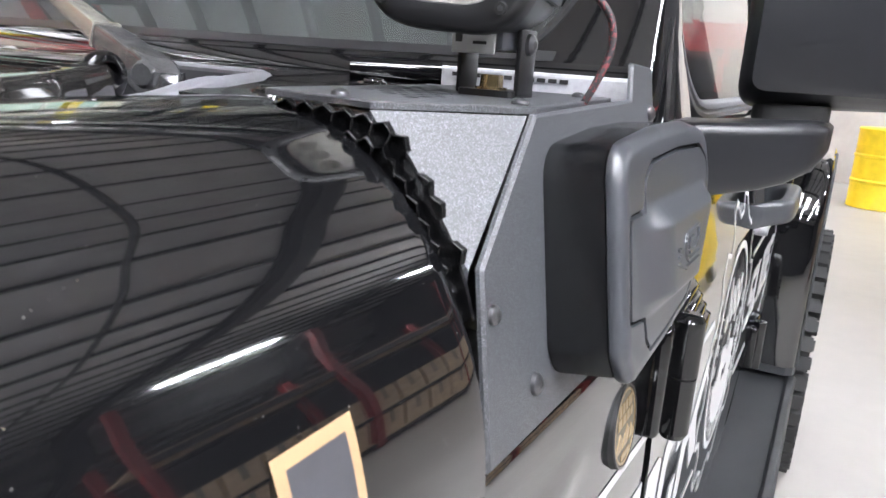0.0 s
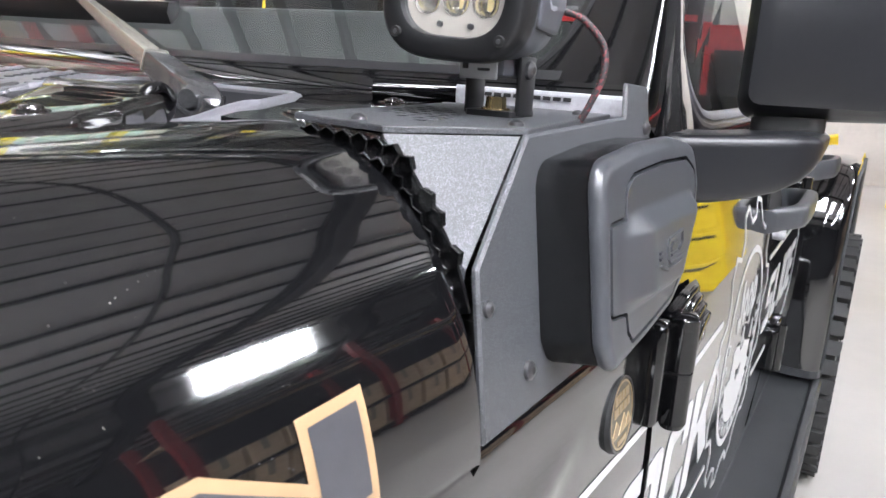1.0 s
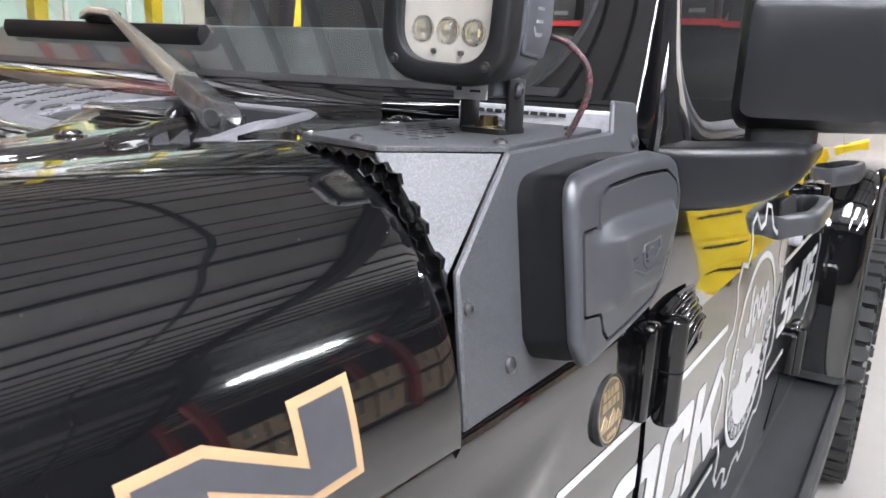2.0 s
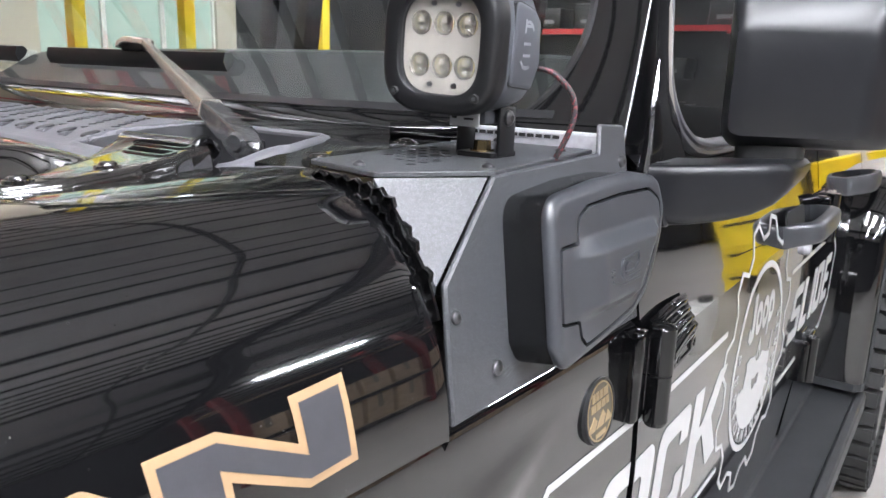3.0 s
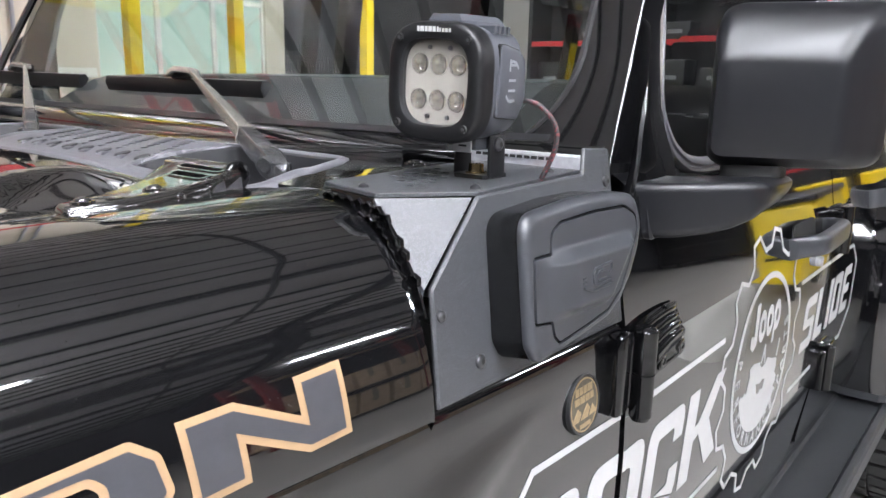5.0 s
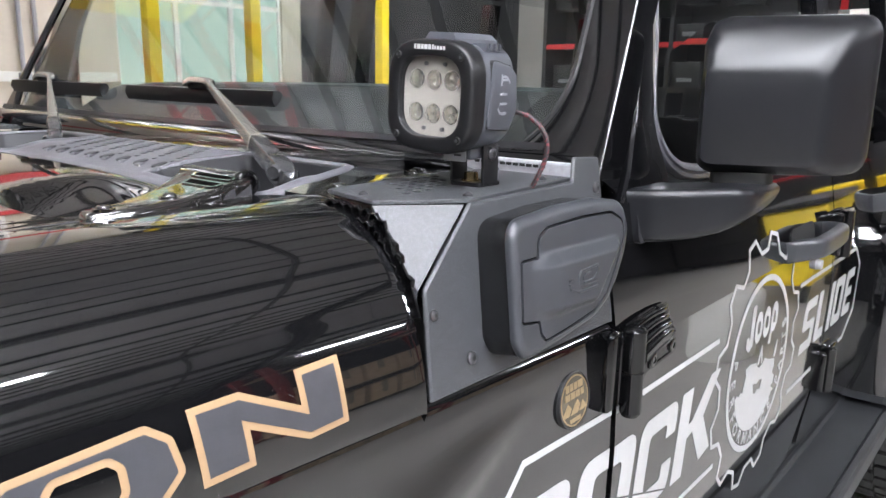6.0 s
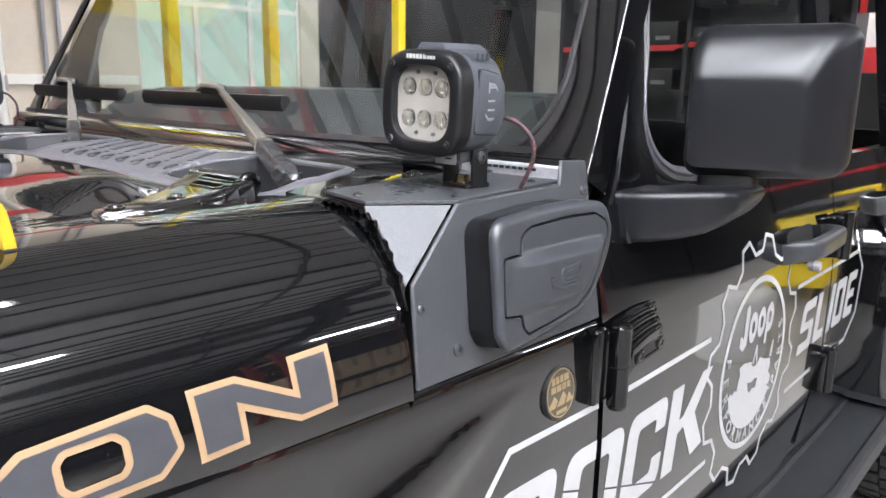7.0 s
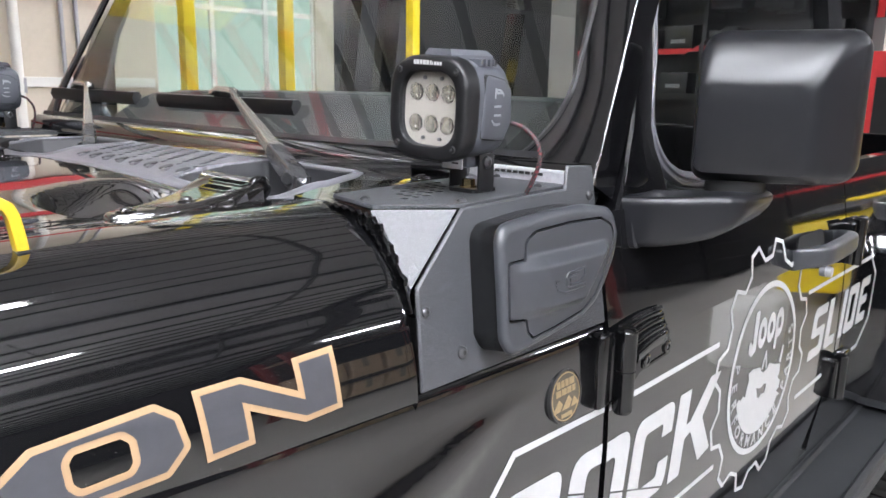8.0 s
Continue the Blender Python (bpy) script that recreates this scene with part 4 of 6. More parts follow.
def rear_handle():
    hp = curve_points([(0.745, 1.50, 1.106), (0.775, 1.53, 1.112), (0.800, 1.58, 1.116), (0.804, 1.66, 1.118), (0.790, 1.73, 1.113), (0.745, 1.77, 1.106)], 4)
    part("rear_handle", rings(bmesh.new(), [[p + Vector((a * 0.011, 0, b * 0.025)) for a, b in ((1, -0.5), (1, 0.5), (0.5, 1), (-0.5, 1), (-1, 0.5), (-1, -0.5), (-0.5, -1), (0.5, -1))] for p in hp]), GREYPLASTIC, car, "grey plastic grab handle", smooth=50)


rear_handle()


# white side graphics, thin films on the flank
def on_side(u, v, k):
    x = side_x(v) if u > -0.022 else fender_point(u, v).x
    return Vector((x + 0.0006 + k, u, v))


def film_mesh(outlines, lift=0.0003):
    """A thin film on the flank from closed outlines (y, z), the later ones cut out of the first; it stops at the door gaps."""
    bm = bmesh.new()
    edges = []
    for o in outlines:
        vs = [bm.verts.new((0, u, v)) for u, v in o]
        edges += [bm.edges.new((vs[i], vs[(i + 1) % len(vs)])) for i in range(len(vs))]
    bmesh.ops.triangle_fill(bm, use_beauty=True, edges=edges)
    us, vs = [v.co.y for v in bm.verts], [v.co.z for v in bm.verts]
    for co, no in [((0, g, 0), (0, 1, 0)) for g in (-0.026, -0.018, 1.075, 1.083) if min(us) < g < max(us)] + [((0, 0, z), (0, 0, 1)) for z in (0.75, 0.80, 0.85, 0.90, 0.95, 1.0, 1.03, 1.06, 1.09, 1.12) if min(vs) < z < max(vs)]:
        bmesh.ops.bisect_plane(bm, geom=bm.verts[:] + bm.edges[:] + bm.faces[:], plane_co=co, plane_no=no)
    gone = [f for f in bm.faces if abs(f.calc_center_median().y + 0.022) < 0.004 or abs(f.calc_center_median().y - 1.079) < 0.004]
    bmesh.ops.delete(bm, geom=gone, context="FACES")
    r = bmesh.ops.extrude_face_region(bm, geom=bm.faces[:])
    top = {v for v in r["geom"] if isinstance(v, bmesh.types.BMVert)}
    for v in bm.verts:
        v.co = on_side(v.co.y, v.co.z, lift if v in top else 0.0)
    return bm


def circle(r, a0=0.0, a1=2 * math.pi, n=64, c=(0.578, 0.902)):
    return [(c[0] + r * math.cos(a), c[1] + r * math.sin(a)) for a in lin(a0, a1, n + 1)[:-1]]


graphics = part("side_graphic", film_mesh([circle(0.173), circle(0.161)]), DECALWHITE, front_door, "white gear and ring graphic")


def graphic_bar(*outlines, name="graphic_shape"):
    part(name, film_mesh(outlines), DECALWHITE, graphics)


def gear_outline():
    pts = []
    for k in range(12):
        a0 = 2 * math.pi * k / 12 + 0.12
        for da, r in ((0.0, 0.220), (0.10, 0.252), (0.27, 0.252), (0.36, 0.222)):
            pts.append((0.577 + r * 0.97 * math.cos(a0 + da), 0.905 + r * math.sin(a0 + da)))
    return pts


gear = gear_outline()
graphic_bar(gear, shrink(gear, 0.0075), name="gear_outline")
# a small off-road vehicle on a rock in the middle of the ring
rock = [(0.462, 0.872), (0.470, 0.866), (0.482, 0.872), (0.492, 0.866), (0.497, 0.884), (0.503, 0.896), (0.497, 0.912), (0.520, 0.915), (0.560, 0.908), (0.563, 0.900), (0.577, 0.893), (0.597, 0.896), (0.606, 0.905),
        (0.640, 0.893), (0.672, 0.886), (0.676, 0.868), (0.668, 0.858), (0.684, 0.846), (0.682, 0.832), (0.668, 0.828), (0.690, 0.815)]
rock += [(0.578 + 0.132 * math.cos(a), 0.902 + 0.132 * math.sin(a)) for a in lin(radians(318), radians(196), 22)]
graphic_bar(rock, [(0.548, 0.868), (0.556, 0.848), (0.566, 0.842), (0.580, 0.848), (0.596, 0.844), (0.603, 0.862), (0.590, 0.866), (0.572, 0.862)])
graphic_bar([(0.564, 0.902), (0.580, 0.938), (0.585, 0.936), (0.594, 0.898), (0.588, 0.897), (0.581, 0.922), (0.572, 0.902)])
graphic_bar([(0.664, 0.892), (0.676, 0.926), (0.683, 0.922), (0.676, 0.888)])
# the mark above it as plain rounded shapes: a tall hook and three rings
graphic_bar(round_poly([(0.484, 0.975), (0.484, 0.955), (0.500, 0.944), (0.519, 0.952), (0.531, 1.030), (0.511, 1.027), (0.503, 0.972), (0.498, 0.966), (0.496, 0.975)], 0.005, 3))
for k in range(3):
    u, v = 0.550 + 0.046 * k, 0.980 + 0.0005 * k
    o = [(u + 0.0215 * math.cos(a) + 0.10 * 0.030 * math.sin(a), v + 0.030 * math.sin(a)) for a in lin(0, 2 * math.pi, 21)[:-1]]
    graphic_bar(o, [(u + (p - u) * 0.38, v + (q - v) * 0.42) for p, q in o])
graphic_bar(round_poly([(0.622, 0.972), (0.634, 0.975), (0.630, 0.930), (0.618, 0.930)], 0.002, 2))


def glyph(ch, size):
    """The outline mesh of one letter of the built-in font, centred on its foot."""
    cu = bpy.data.curves.new("glyph", "FONT")
    cu.body, cu.size, cu.align_x, cu.offset = ch, size, "CENTER", 0.0009
    ob = new("glyph", cu)
    bpy.context.view_layer.update()
    me = bpy.data.meshes.new_from_object(ob.evaluated_get(bpy.context.evaluated_depsgraph_get()))
    bpy.data.objects.remove(ob)
    return me


def ring_word(word, a0, a1):
    """White capitals round the inside of the ring, their feet outwards."""
    for ch, a in zip(word, lin(radians(a0), radians(a1), len(word))):
        bm = bmesh.new()
        bm.from_mesh(glyph(ch, 0.033))
        r0 = Vector((math.cos(a), math.sin(a)))
        along = Vector((-r0.y, r0.x))
        r = bmesh.ops.extrude_face_region(bm, geom=bm.faces[:])
        top = {v for v in r["geom"] if isinstance(v, bmesh.types.BMVert)}
        for v in bm.verts:
            q = Vector((0.578, 0.902)) + r0 * (0.1565 - v.co.y) + along * v.co.x * 1.05
            v.co = on_side(q.x, q.y, 0.0003 if v in top else 0.0)
        part("letter", bm, DECALWHITE, graphics)


ring_word("PERFORMANCE", 166, 308)
ring_word("PARTS", 330, 380)
# long frame lines
for a, b in ((-0.018, 0.345), (0.815, 1.075), (1.083, 1.33)):
    graphic_bar([(a, 1.003), (b, 1.003), (b, 1.012), (a, 1.012)], name="frame_line")
for a, b in ((-0.018, 0.37), (0.80, 0.99), (1.09, 1.29)):
    graphic_bar([(a, 0.767), (b, 0.767), (b, 0.776), (a, 0.776)], name="frame_line")
graphic_bar([(-0.026, 1.003), (-0.026, 1.012), (-0.216, 1.012), (-0.278, 0.945), (-0.294, 0.79), (-0.285, 0.79), (-0.269, 0.941), (-0.212, 1.003)], name="frame_line")
graphic_bar([(1.331, 1.003), (1.331, 1.011), (1.396, 0.956), (1.381, 0.827), (1.290, 0.768), (1.286, 0.776), (1.374, 0.832), (1.388, 0.952)], name="frame_line")


# slanted capitals of the two big words
def capital(u0, u1, v0, v1, outlines, cut=None, slant=0.16):
    """One stencil-like capital; outlines are rounded polygons in fractions of its cell, the later ones holes; cut is the height of a fine split."""
    def cell(a, b):
        v = v0 + (v1 - v0) * b
        return u0 + (u1 - u0) * a + slant * (v - v0), v
    shapes = [[cell(a, b) for a, b in o] for o in outlines]
    bm = film_mesh(shapes)
    if cut:
        for z in (v0 + (v1 - v0) * cut - 0.0016, v0 + (v1 - v0) * cut + 0.0016):
            bmesh.ops.bisect_plane(bm, geom=bm.verts[:] + bm.edges[:] + bm.faces[:], plane_co=(0, 0, z), plane_no=(0, 0.35, 1))
        mid = v0 + (v1 - v0) * cut
        bmesh.ops.delete(bm, geom=[f for f in bm.faces if abs(f.calc_center_median().z + 0.35 * f.calc_center_median().y - mid) < 0.0016], context="FACES")
    part("capital", bm, DECALWHITE, graphics)


def R(pts, r=0.12):
    return round_poly(pts, r, 4)


CAP_O = [R([(0, 0), (1, 0), (1, 1), (0, 1)], 0.2), R([(0.27, 0.2), (0.73, 0.2), (0.73, 0.8), (0.27, 0.8)], 0.08)]
CAP_C = [round_poly([(0, 0), (1, 0), (1, 0.36), (0.73, 0.36), (0.73, 0.2), (0.27, 0.2), (0.27, 0.8), (0.73, 0.8), (0.73, 0.64), (1, 0.64), (1, 1), (0, 1)], [0.2, 0.2, 0.02, 0.02, 0.06, 0.08, 0.08, 0.06, 0.02, 0.02, 0.2, 0.2], 4)]
CAP_R = [round_poly([(0, 0), (0.27, 0), (0.27, 0.38), (0.52, 0.38), (0.72, 0), (1.04, 0), (0.80, 0.40), (1, 0.48), (1, 1), (0, 1)], [0.01, 0.01, 0.01, 0.01, 0.01, 0.01, 0.06, 0.1, 0.2, 0.2], 4), R([(0.27, 0.58), (0.73, 0.58), (0.73, 0.8), (0.27, 0.8)], 0.06)]
CAP_K = [round_poly([(0, 0), (0.28, 0), (0.28, 0.42), (0.42, 0.46), (0.76, 0), (1.06, 0.06), (0.70, 0.545), (1.06, 1), (0.78, 1), (0.38, 0.60), (0.28, 0.58), (0.28, 1), (0, 1)], 0.012, 2)]
CAP_S = [round_poly([(0, 0), (1, 0), (1, 0.58), (0.3, 0.58), (0.3, 0.8), (1, 0.8), (1, 1), (0, 1), (0, 0.42), (0.7, 0.42), (0.7, 0.2), (0, 0.2)], [0.03, 0.2, 0.12, 0.05, 0.05, 0.03, 0.03, 0.2, 0.12, 0.05, 0.05, 0.03], 3)]
CAP_L = [round_poly([(0, 0), (1, 0), (1, 0.2), (0.42, 0.2), (0.42, 1), (0, 1)], [0.15, 0.02, 0.02, 0.04, 0.02, 0.02], 3)]
CAP_I = [R([(0, 0), (1, 0), (1, 1), (0, 1)], 0.02)]
CAP_E = [round_poly([(0, 0), (1, 0), (1, 0.2), (0.34, 0.2), (0.34, 0.41), (0.9, 0.41), (0.9, 0.59), (0.34, 0.59), (0.34, 0.8), (1, 0.8), (1, 1), (0, 1)], [0.15, 0.02, 0.02, 0.03, 0.03, 0.02, 0.02, 0.03, 0.03, 0.02, 0.02, 0.15], 3)]
CAP_D = [R([(0, 0), (1, 0), (1, 1), (0, 1)], 0.16), R([(0.3, 0.2), (0.7, 0.2), (0.7, 0.8), (0.3, 0.8)], 0.06)]
capital(-0.258, -0.135, 0.815, 0.955, CAP_R)
capital(-0.115, 0.028, 0.815, 0.957, CAP_O, 0.42)
capital(0.042, 0.168, 0.815, 0.957, CAP_C, 0.42)
capital(0.182, 0.330, 0.813, 0.957, CAP_K)
capital(0.858, 0.955, 0.838, 0.957, CAP_S)
capital(0.972, 1.052, 0.838, 0.957, CAP_L)
capital(1.086, 1.117, 0.838, 0.957, CAP_I)
capital(1.130, 1.222, 0.838, 0.957, CAP_D)
capital(1.240, 1.322, 0.838, 0.957, CAP_E)


# round badge on the fender
def badge():
    c = Vector((0.7480, -0.117, 1.052))
    q = Vector((1, 0, 0.10)).normalized()
    b = part("badge", cyl(c - q * 0.004, c + q * 0.0025, 0.0358, 0.0345, 48), MATTBLACK, car, "round black badge with gold mountain relief", smooth=40)
    rim = [(0.0345 * math.cos(a), 0.0345 * math.sin(a)) for a in lin(0, 2 * math.pi, 49)[:-1]]
    pl = lambda u, v, k: c + Vector((-0.10, 0, 1)).normalized() * v + Vector((0, 1, 0)) * u + q * (0.0025 + k)
    part("rim", ring_slab(rim, [(x * 0.95, y * 0.95) for x, y in rim], pl, 0, 0.0012), STEEL, b, smooth=40)
    part("face", flat([(x * 0.92, y * 0.92) for x, y in rim], pl, 0, 0.0003), BADGEDARK, b)
    part("inner_rim", ring_slab([(x * 0.90, y * 0.90) for x, y in rim], [(x * 0.85, y * 0.85) for x, y in rim], pl, 0.0003, 0.0009), BADGEGOLD, b)
    for u0, u1, v0, v1 in ((-0.019, -0.012, 0.013, 0.022), (-0.010, -0.003, 0.013, 0.022), (-0.001, 0.006, 0.013, 0.022), (0.008, 0.019, 0.013, 0.022), (-0.021, -0.011, 0.003, 0.011), (-0.009, 0.001, 0.003, 0.011), (0.003, 0.012, 0.003, 0.011), (0.014, 0.021, 0.003, 0.011), (-0.012, 0.012, -0.026, -0.021)):
        part("mark", flat([(u0, v0), (u1, v0), (u1, v1), (u0, v1)], pl, 0.0003, 0.0009), BADGEGOLD, b)
    for pts in ([(-0.030, -0.016), (-0.015, -0.001), (-0.008, -0.008), (-0.014, -0.016)], [(-0.010, -0.016), (0.006, 0.0), (0.012, -0.007), (0.006, -0.016)], [(0.010, -0.016), (0.018, -0.004), (0.028, -0.015)]):
        part("peak", flat(pts, pl, 0.0003, 0.0009), BADGEGOLD, b)


badge()


# wing mirror
def wing_mirror(parent, mirror):
    def X(x):
        return 2 * FAR - x if mirror else x

    def blend(a, b, t):
        return [p.lerp(q, t) for p, q in zip(a, b)]

    def loop(x0, x1, z0, z1, y0, skew, r, drop=0.0):
        o = round_poly([(x0, z0), (x1, z0 + drop), (x1, z1), (x0, z1)], r, 6)
        return [Vector((X(x), y0 + skew * (x - 0.76), z)) for x, z in o]
    a = loop(0.784, 0.905, 1.325, 1.435, 0.128, 0.40, 0.012)
    a2 = loop(0.776, 0.912, 1.317, 1.444, 0.130, 0.40, 0.016)
    b = loop(0.762, 0.930, 1.303, 1.490, 0.160, 0.36, 0.024, 0.004)
    c = loop(0.758, 0.945, 1.297, 1.508, 0.186, 0.33, 0.026, 0.008)
    d = loop(0.757, 0.950, 1.296, 1.511, 0.205, 0.30, 0.026, 0.010)
    e = loop(0.761, 0.946, 1.300, 1.507, 0.245, 0.26, 0.024, 0.010)
    m = part("wing_mirror", rings(bmesh.new(), [a, a2, blend(a2, b, 0.45), b, c, d, e]), MIRRORPLASTIC, parent, "matt black plastic wing mirror", smooth=34)
    gl = [Vector((p.x, p.y + 0.002, p.z)) for p in shrink3(e, 0.012)]
    part("mirror_glass", rings(bmesh.new(), [gl, [p + Vector((0, 0.004, 0)) for p in gl]]), CHROME, m)
    # arm: a tapering blade from the door
    loops = []
    for x, zt, zb, y0, y1 in ((0.705, 1.284, 1.215, 0.045, 0.16), (0.735, 1.285, 1.214, 0.048, 0.165), (0.765, 1.287, 1.217, 0.058, 0.19), (0.80, 1.289, 1.224, 0.078, 0.22), (0.822, 1.2905, 1.231, 0.096, 0.232), (0.840, 1.291, 1.242, 0.112, 0.24), (0.850, 1.289, 1.254, 0.125, 0.24), (0.855, 1.284, 1.264, 0.138, 0.236)):
        o = round_poly([(y0, zb), (y1, zb + 0.012), (y1, zt), (y0, zt)], min(0.012, (zt - zb) * 0.4), 4)
        loops.append([Vector((X(x), u, v)) for u, v in o])
    part("arm", rings(bmesh.new(), loops), MIRRORPLASTIC, m, smooth=40)
    part("neck", rings(bmesh.new(), [[Vector((X(x), y, z)) for x, y in round_poly([(0.775, 0.165), (0.85, 0.185), (0.85, 0.235), (0.775, 0.225)], 0.02, 4)] for z in (1.285, 1.305)]), MATTBLACK, m, smooth=40)
    part("base_plate", flat(round_poly([(0.048, 1.212), (0.120, 1.222), (0.12, 1.284), (0.06, 1.286), (0.048, 1.275)], 0.01, 3), lambda u, v, k: Vector((X(side_x(v) + k), u, v)), 0.0, 0.012, 0.003), MIRRORPLASTIC, m, smooth=40)


def shrink3(loop, d):
    c = sum(loop, Vector()) / len(loop)
    return [p + (c - p).normalized() * d for p in loop]


wing_mirror(front_door, False)
wing_mirror(far_door, True)


# wipers
def wiper(px, tipx, bx0, bx1):
    def glass_at(x, up, out):
        i = min(range(NB), key=lambda k: abs(WBP[k].x - x))
        j = min(max(i, 1), NB - 2)
        a, b = WBP[j - 1], WBP[j + 1]
        t = (x - a.x) / (b.x - a.x)
        p = a.lerp(b, t)
        return p + RAKE * up + Vector((0, -0.9 * out, 0.43 * out))
    base = Vector((px, -0.235, 1.296))
    tip = glass_at(tipx, 0.112, 0.040)
    elbow = base.lerp(tip, 0.27)
    side = Vector((0.80, 0.60, 0.0))

    def skin(stations):
        """An oval bar through stations of place, half width and half height."""
        return rings(bmesh.new(), [[p + side * u + Vector((0, 0, v)) for u, v in round_poly([(-s, -h), (s, -h), (0.72 * s, h), (-0.72 * s, h)], 0.35 * min(s, h), 4)] for p, s, h in stations])
    w = part("wiper", skin([(elbow.lerp(tip, f), s, h) for f, s, h in ((-0.02, 0.0120, 0.008), (0.02, 0.0132, 0.0098), (0.25, 0.0124, 0.0092), (0.55, 0.0092, 0.0076), (0.90, 0.0058, 0.0055), (0.97, 0.0054, 0.0052), (1.0, 0.0045, 0.0045))]), WIPERMETAL, car, "windscreen wiper with a pale metal arm", smooth=60)
    kn = part("knuckle", skin([(base.lerp(elbow, f), s, h) for f, s, h in ((-0.20, 0.005, 0.006), (-0.14, 0.0125, 0.012), (-0.05, 0.0165, 0.0155), (0.10, 0.0178, 0.0165), (0.26, 0.0172, 0.0150), (0.34, 0.0150, 0.0120), (0.42, 0.0165, 0.0135), (0.72, 0.0168, 0.0125), (0.98, 0.0152, 0.0098))]), DARKCHROME, w, smooth=60)
    part("knuckle_boss", cyl(base.lerp(elbow, 0.05) + Vector((0.004, -0.016, 0.002)), base.lerp(elbow, 0.05) + Vector((0.006, -0.0215, 0.002)), 0.0115, 0.0085, 24), DARKCHROME, kn, smooth=40)
    hook = tip + Vector((-0.035, -0.004, 0.002))
    part("hook", rings(bmesh.new(), [[p + Vector((0, u, v)) for u, v in round_poly([(-0.010, -0.006), (0.010, -0.006), (0.008, 0.005), (-0.008, 0.005)], 0.003, 3)] for p in (tip + Vector((0.010, 0, -0.002)), tip, hook, hook + Vector((-0.020, -0.001, -0.008)))]), WIPERMETAL, w, smooth=50)
    part("cap_ring", skin([(base.lerp(elbow, f), 0.0172, 0.0118) for f in (0.97, 0.99)]), WIPERMETAL, kn, smooth=60)
    part("pivot", cyl(base + Vector((0.008, 0, -0.03)), base + Vector((0.008, 0, 0.006)), 0.014), DARKCHROME, w)
    part("pivot_collar", cyl(base + Vector((0.042, 0.030, -0.045)), base + Vector((0.042, 0.030, -0.004)), 0.018, 0.015), LIGHTSTEEL, w, smooth=40)
    xs = lin(bx0, bx1, 12)
    bm = bmesh.new()
    rings(bm, [[glass_at(x, 0.098 + u, 0.006 + o) for u, o in ((-0.006, 0.0), (0.006, 0.0), (0.010, 0.010), (0.004, 0.020), (-0.010, 0.018), (-0.020, 0.006))] for x in xs])
    part("blade", bm, BLADEBLACK, w, "black wiper blade", smooth=45)
    m = glass_at(tipx - 0.03, 0.110, 0.024)
    part("clip", box(m.x - 0.035, m.x + 0.03, m.y - 0.012, m.y + 0.010, m.z - 0.008, m.z + 0.010, 0.004), BLADEBLACK, w)


wiper(0.370, -0.098, -0.373, 0.080)
wiper(-0.305, -0.67, -0.865, -0.47)


# dashboard, wheel and seats, dimly seen through the glass
part("dashboard", shell(lambda x, y: Vector((x, y, 1.308 + 0.098 * min(1.0, max(0.0, (y - 0.03) / 0.16)) ** 0.8 - 0.4 * max(0, y - 0.38) - 0.012 * (x - CX) ** 2)), lin(-0.87, 0.50, 12), lin(0.03, 0.46, 16), (0, 0, -0.12)), DASHMAT, car, smooth=40)
part("dash_pad", shell(lambda x, y: Vector((x, y, 1.412 - 0.012 * (x - CX) ** 2 - 0.2 * max(0.0, abs(y - 0.31) - 0.05))), lin(-0.85, 0.47, 14), lin(0.235, 0.385, 9), (0, 0, -0.012)), DASHPAD, car, "pale green-grey dashboard pad", smooth=40)
part("steering_wheel", tube([Vector((0.33 + 0.185 * math.cos(a), 0.56 + 0.08 * math.sin(a), 1.20 + 0.165 * math.sin(a))) for a in lin(0, 2 * math.pi, 33)], 0.014, 8), TRIM, car, smooth=60)
for sx in (0.33, -0.41):
    s = part("seat", box(sx - 0.25, sx + 0.25, 0.95, 1.08, 0.75, 1.20, 0.05, 3), SEATMAT, car, smooth=60)
    part("cushion", box(sx - 0.25, sx + 0.25, 0.55, 1.05, 0.68, 0.82, 0.05, 3), SEATMAT, s, smooth=60)


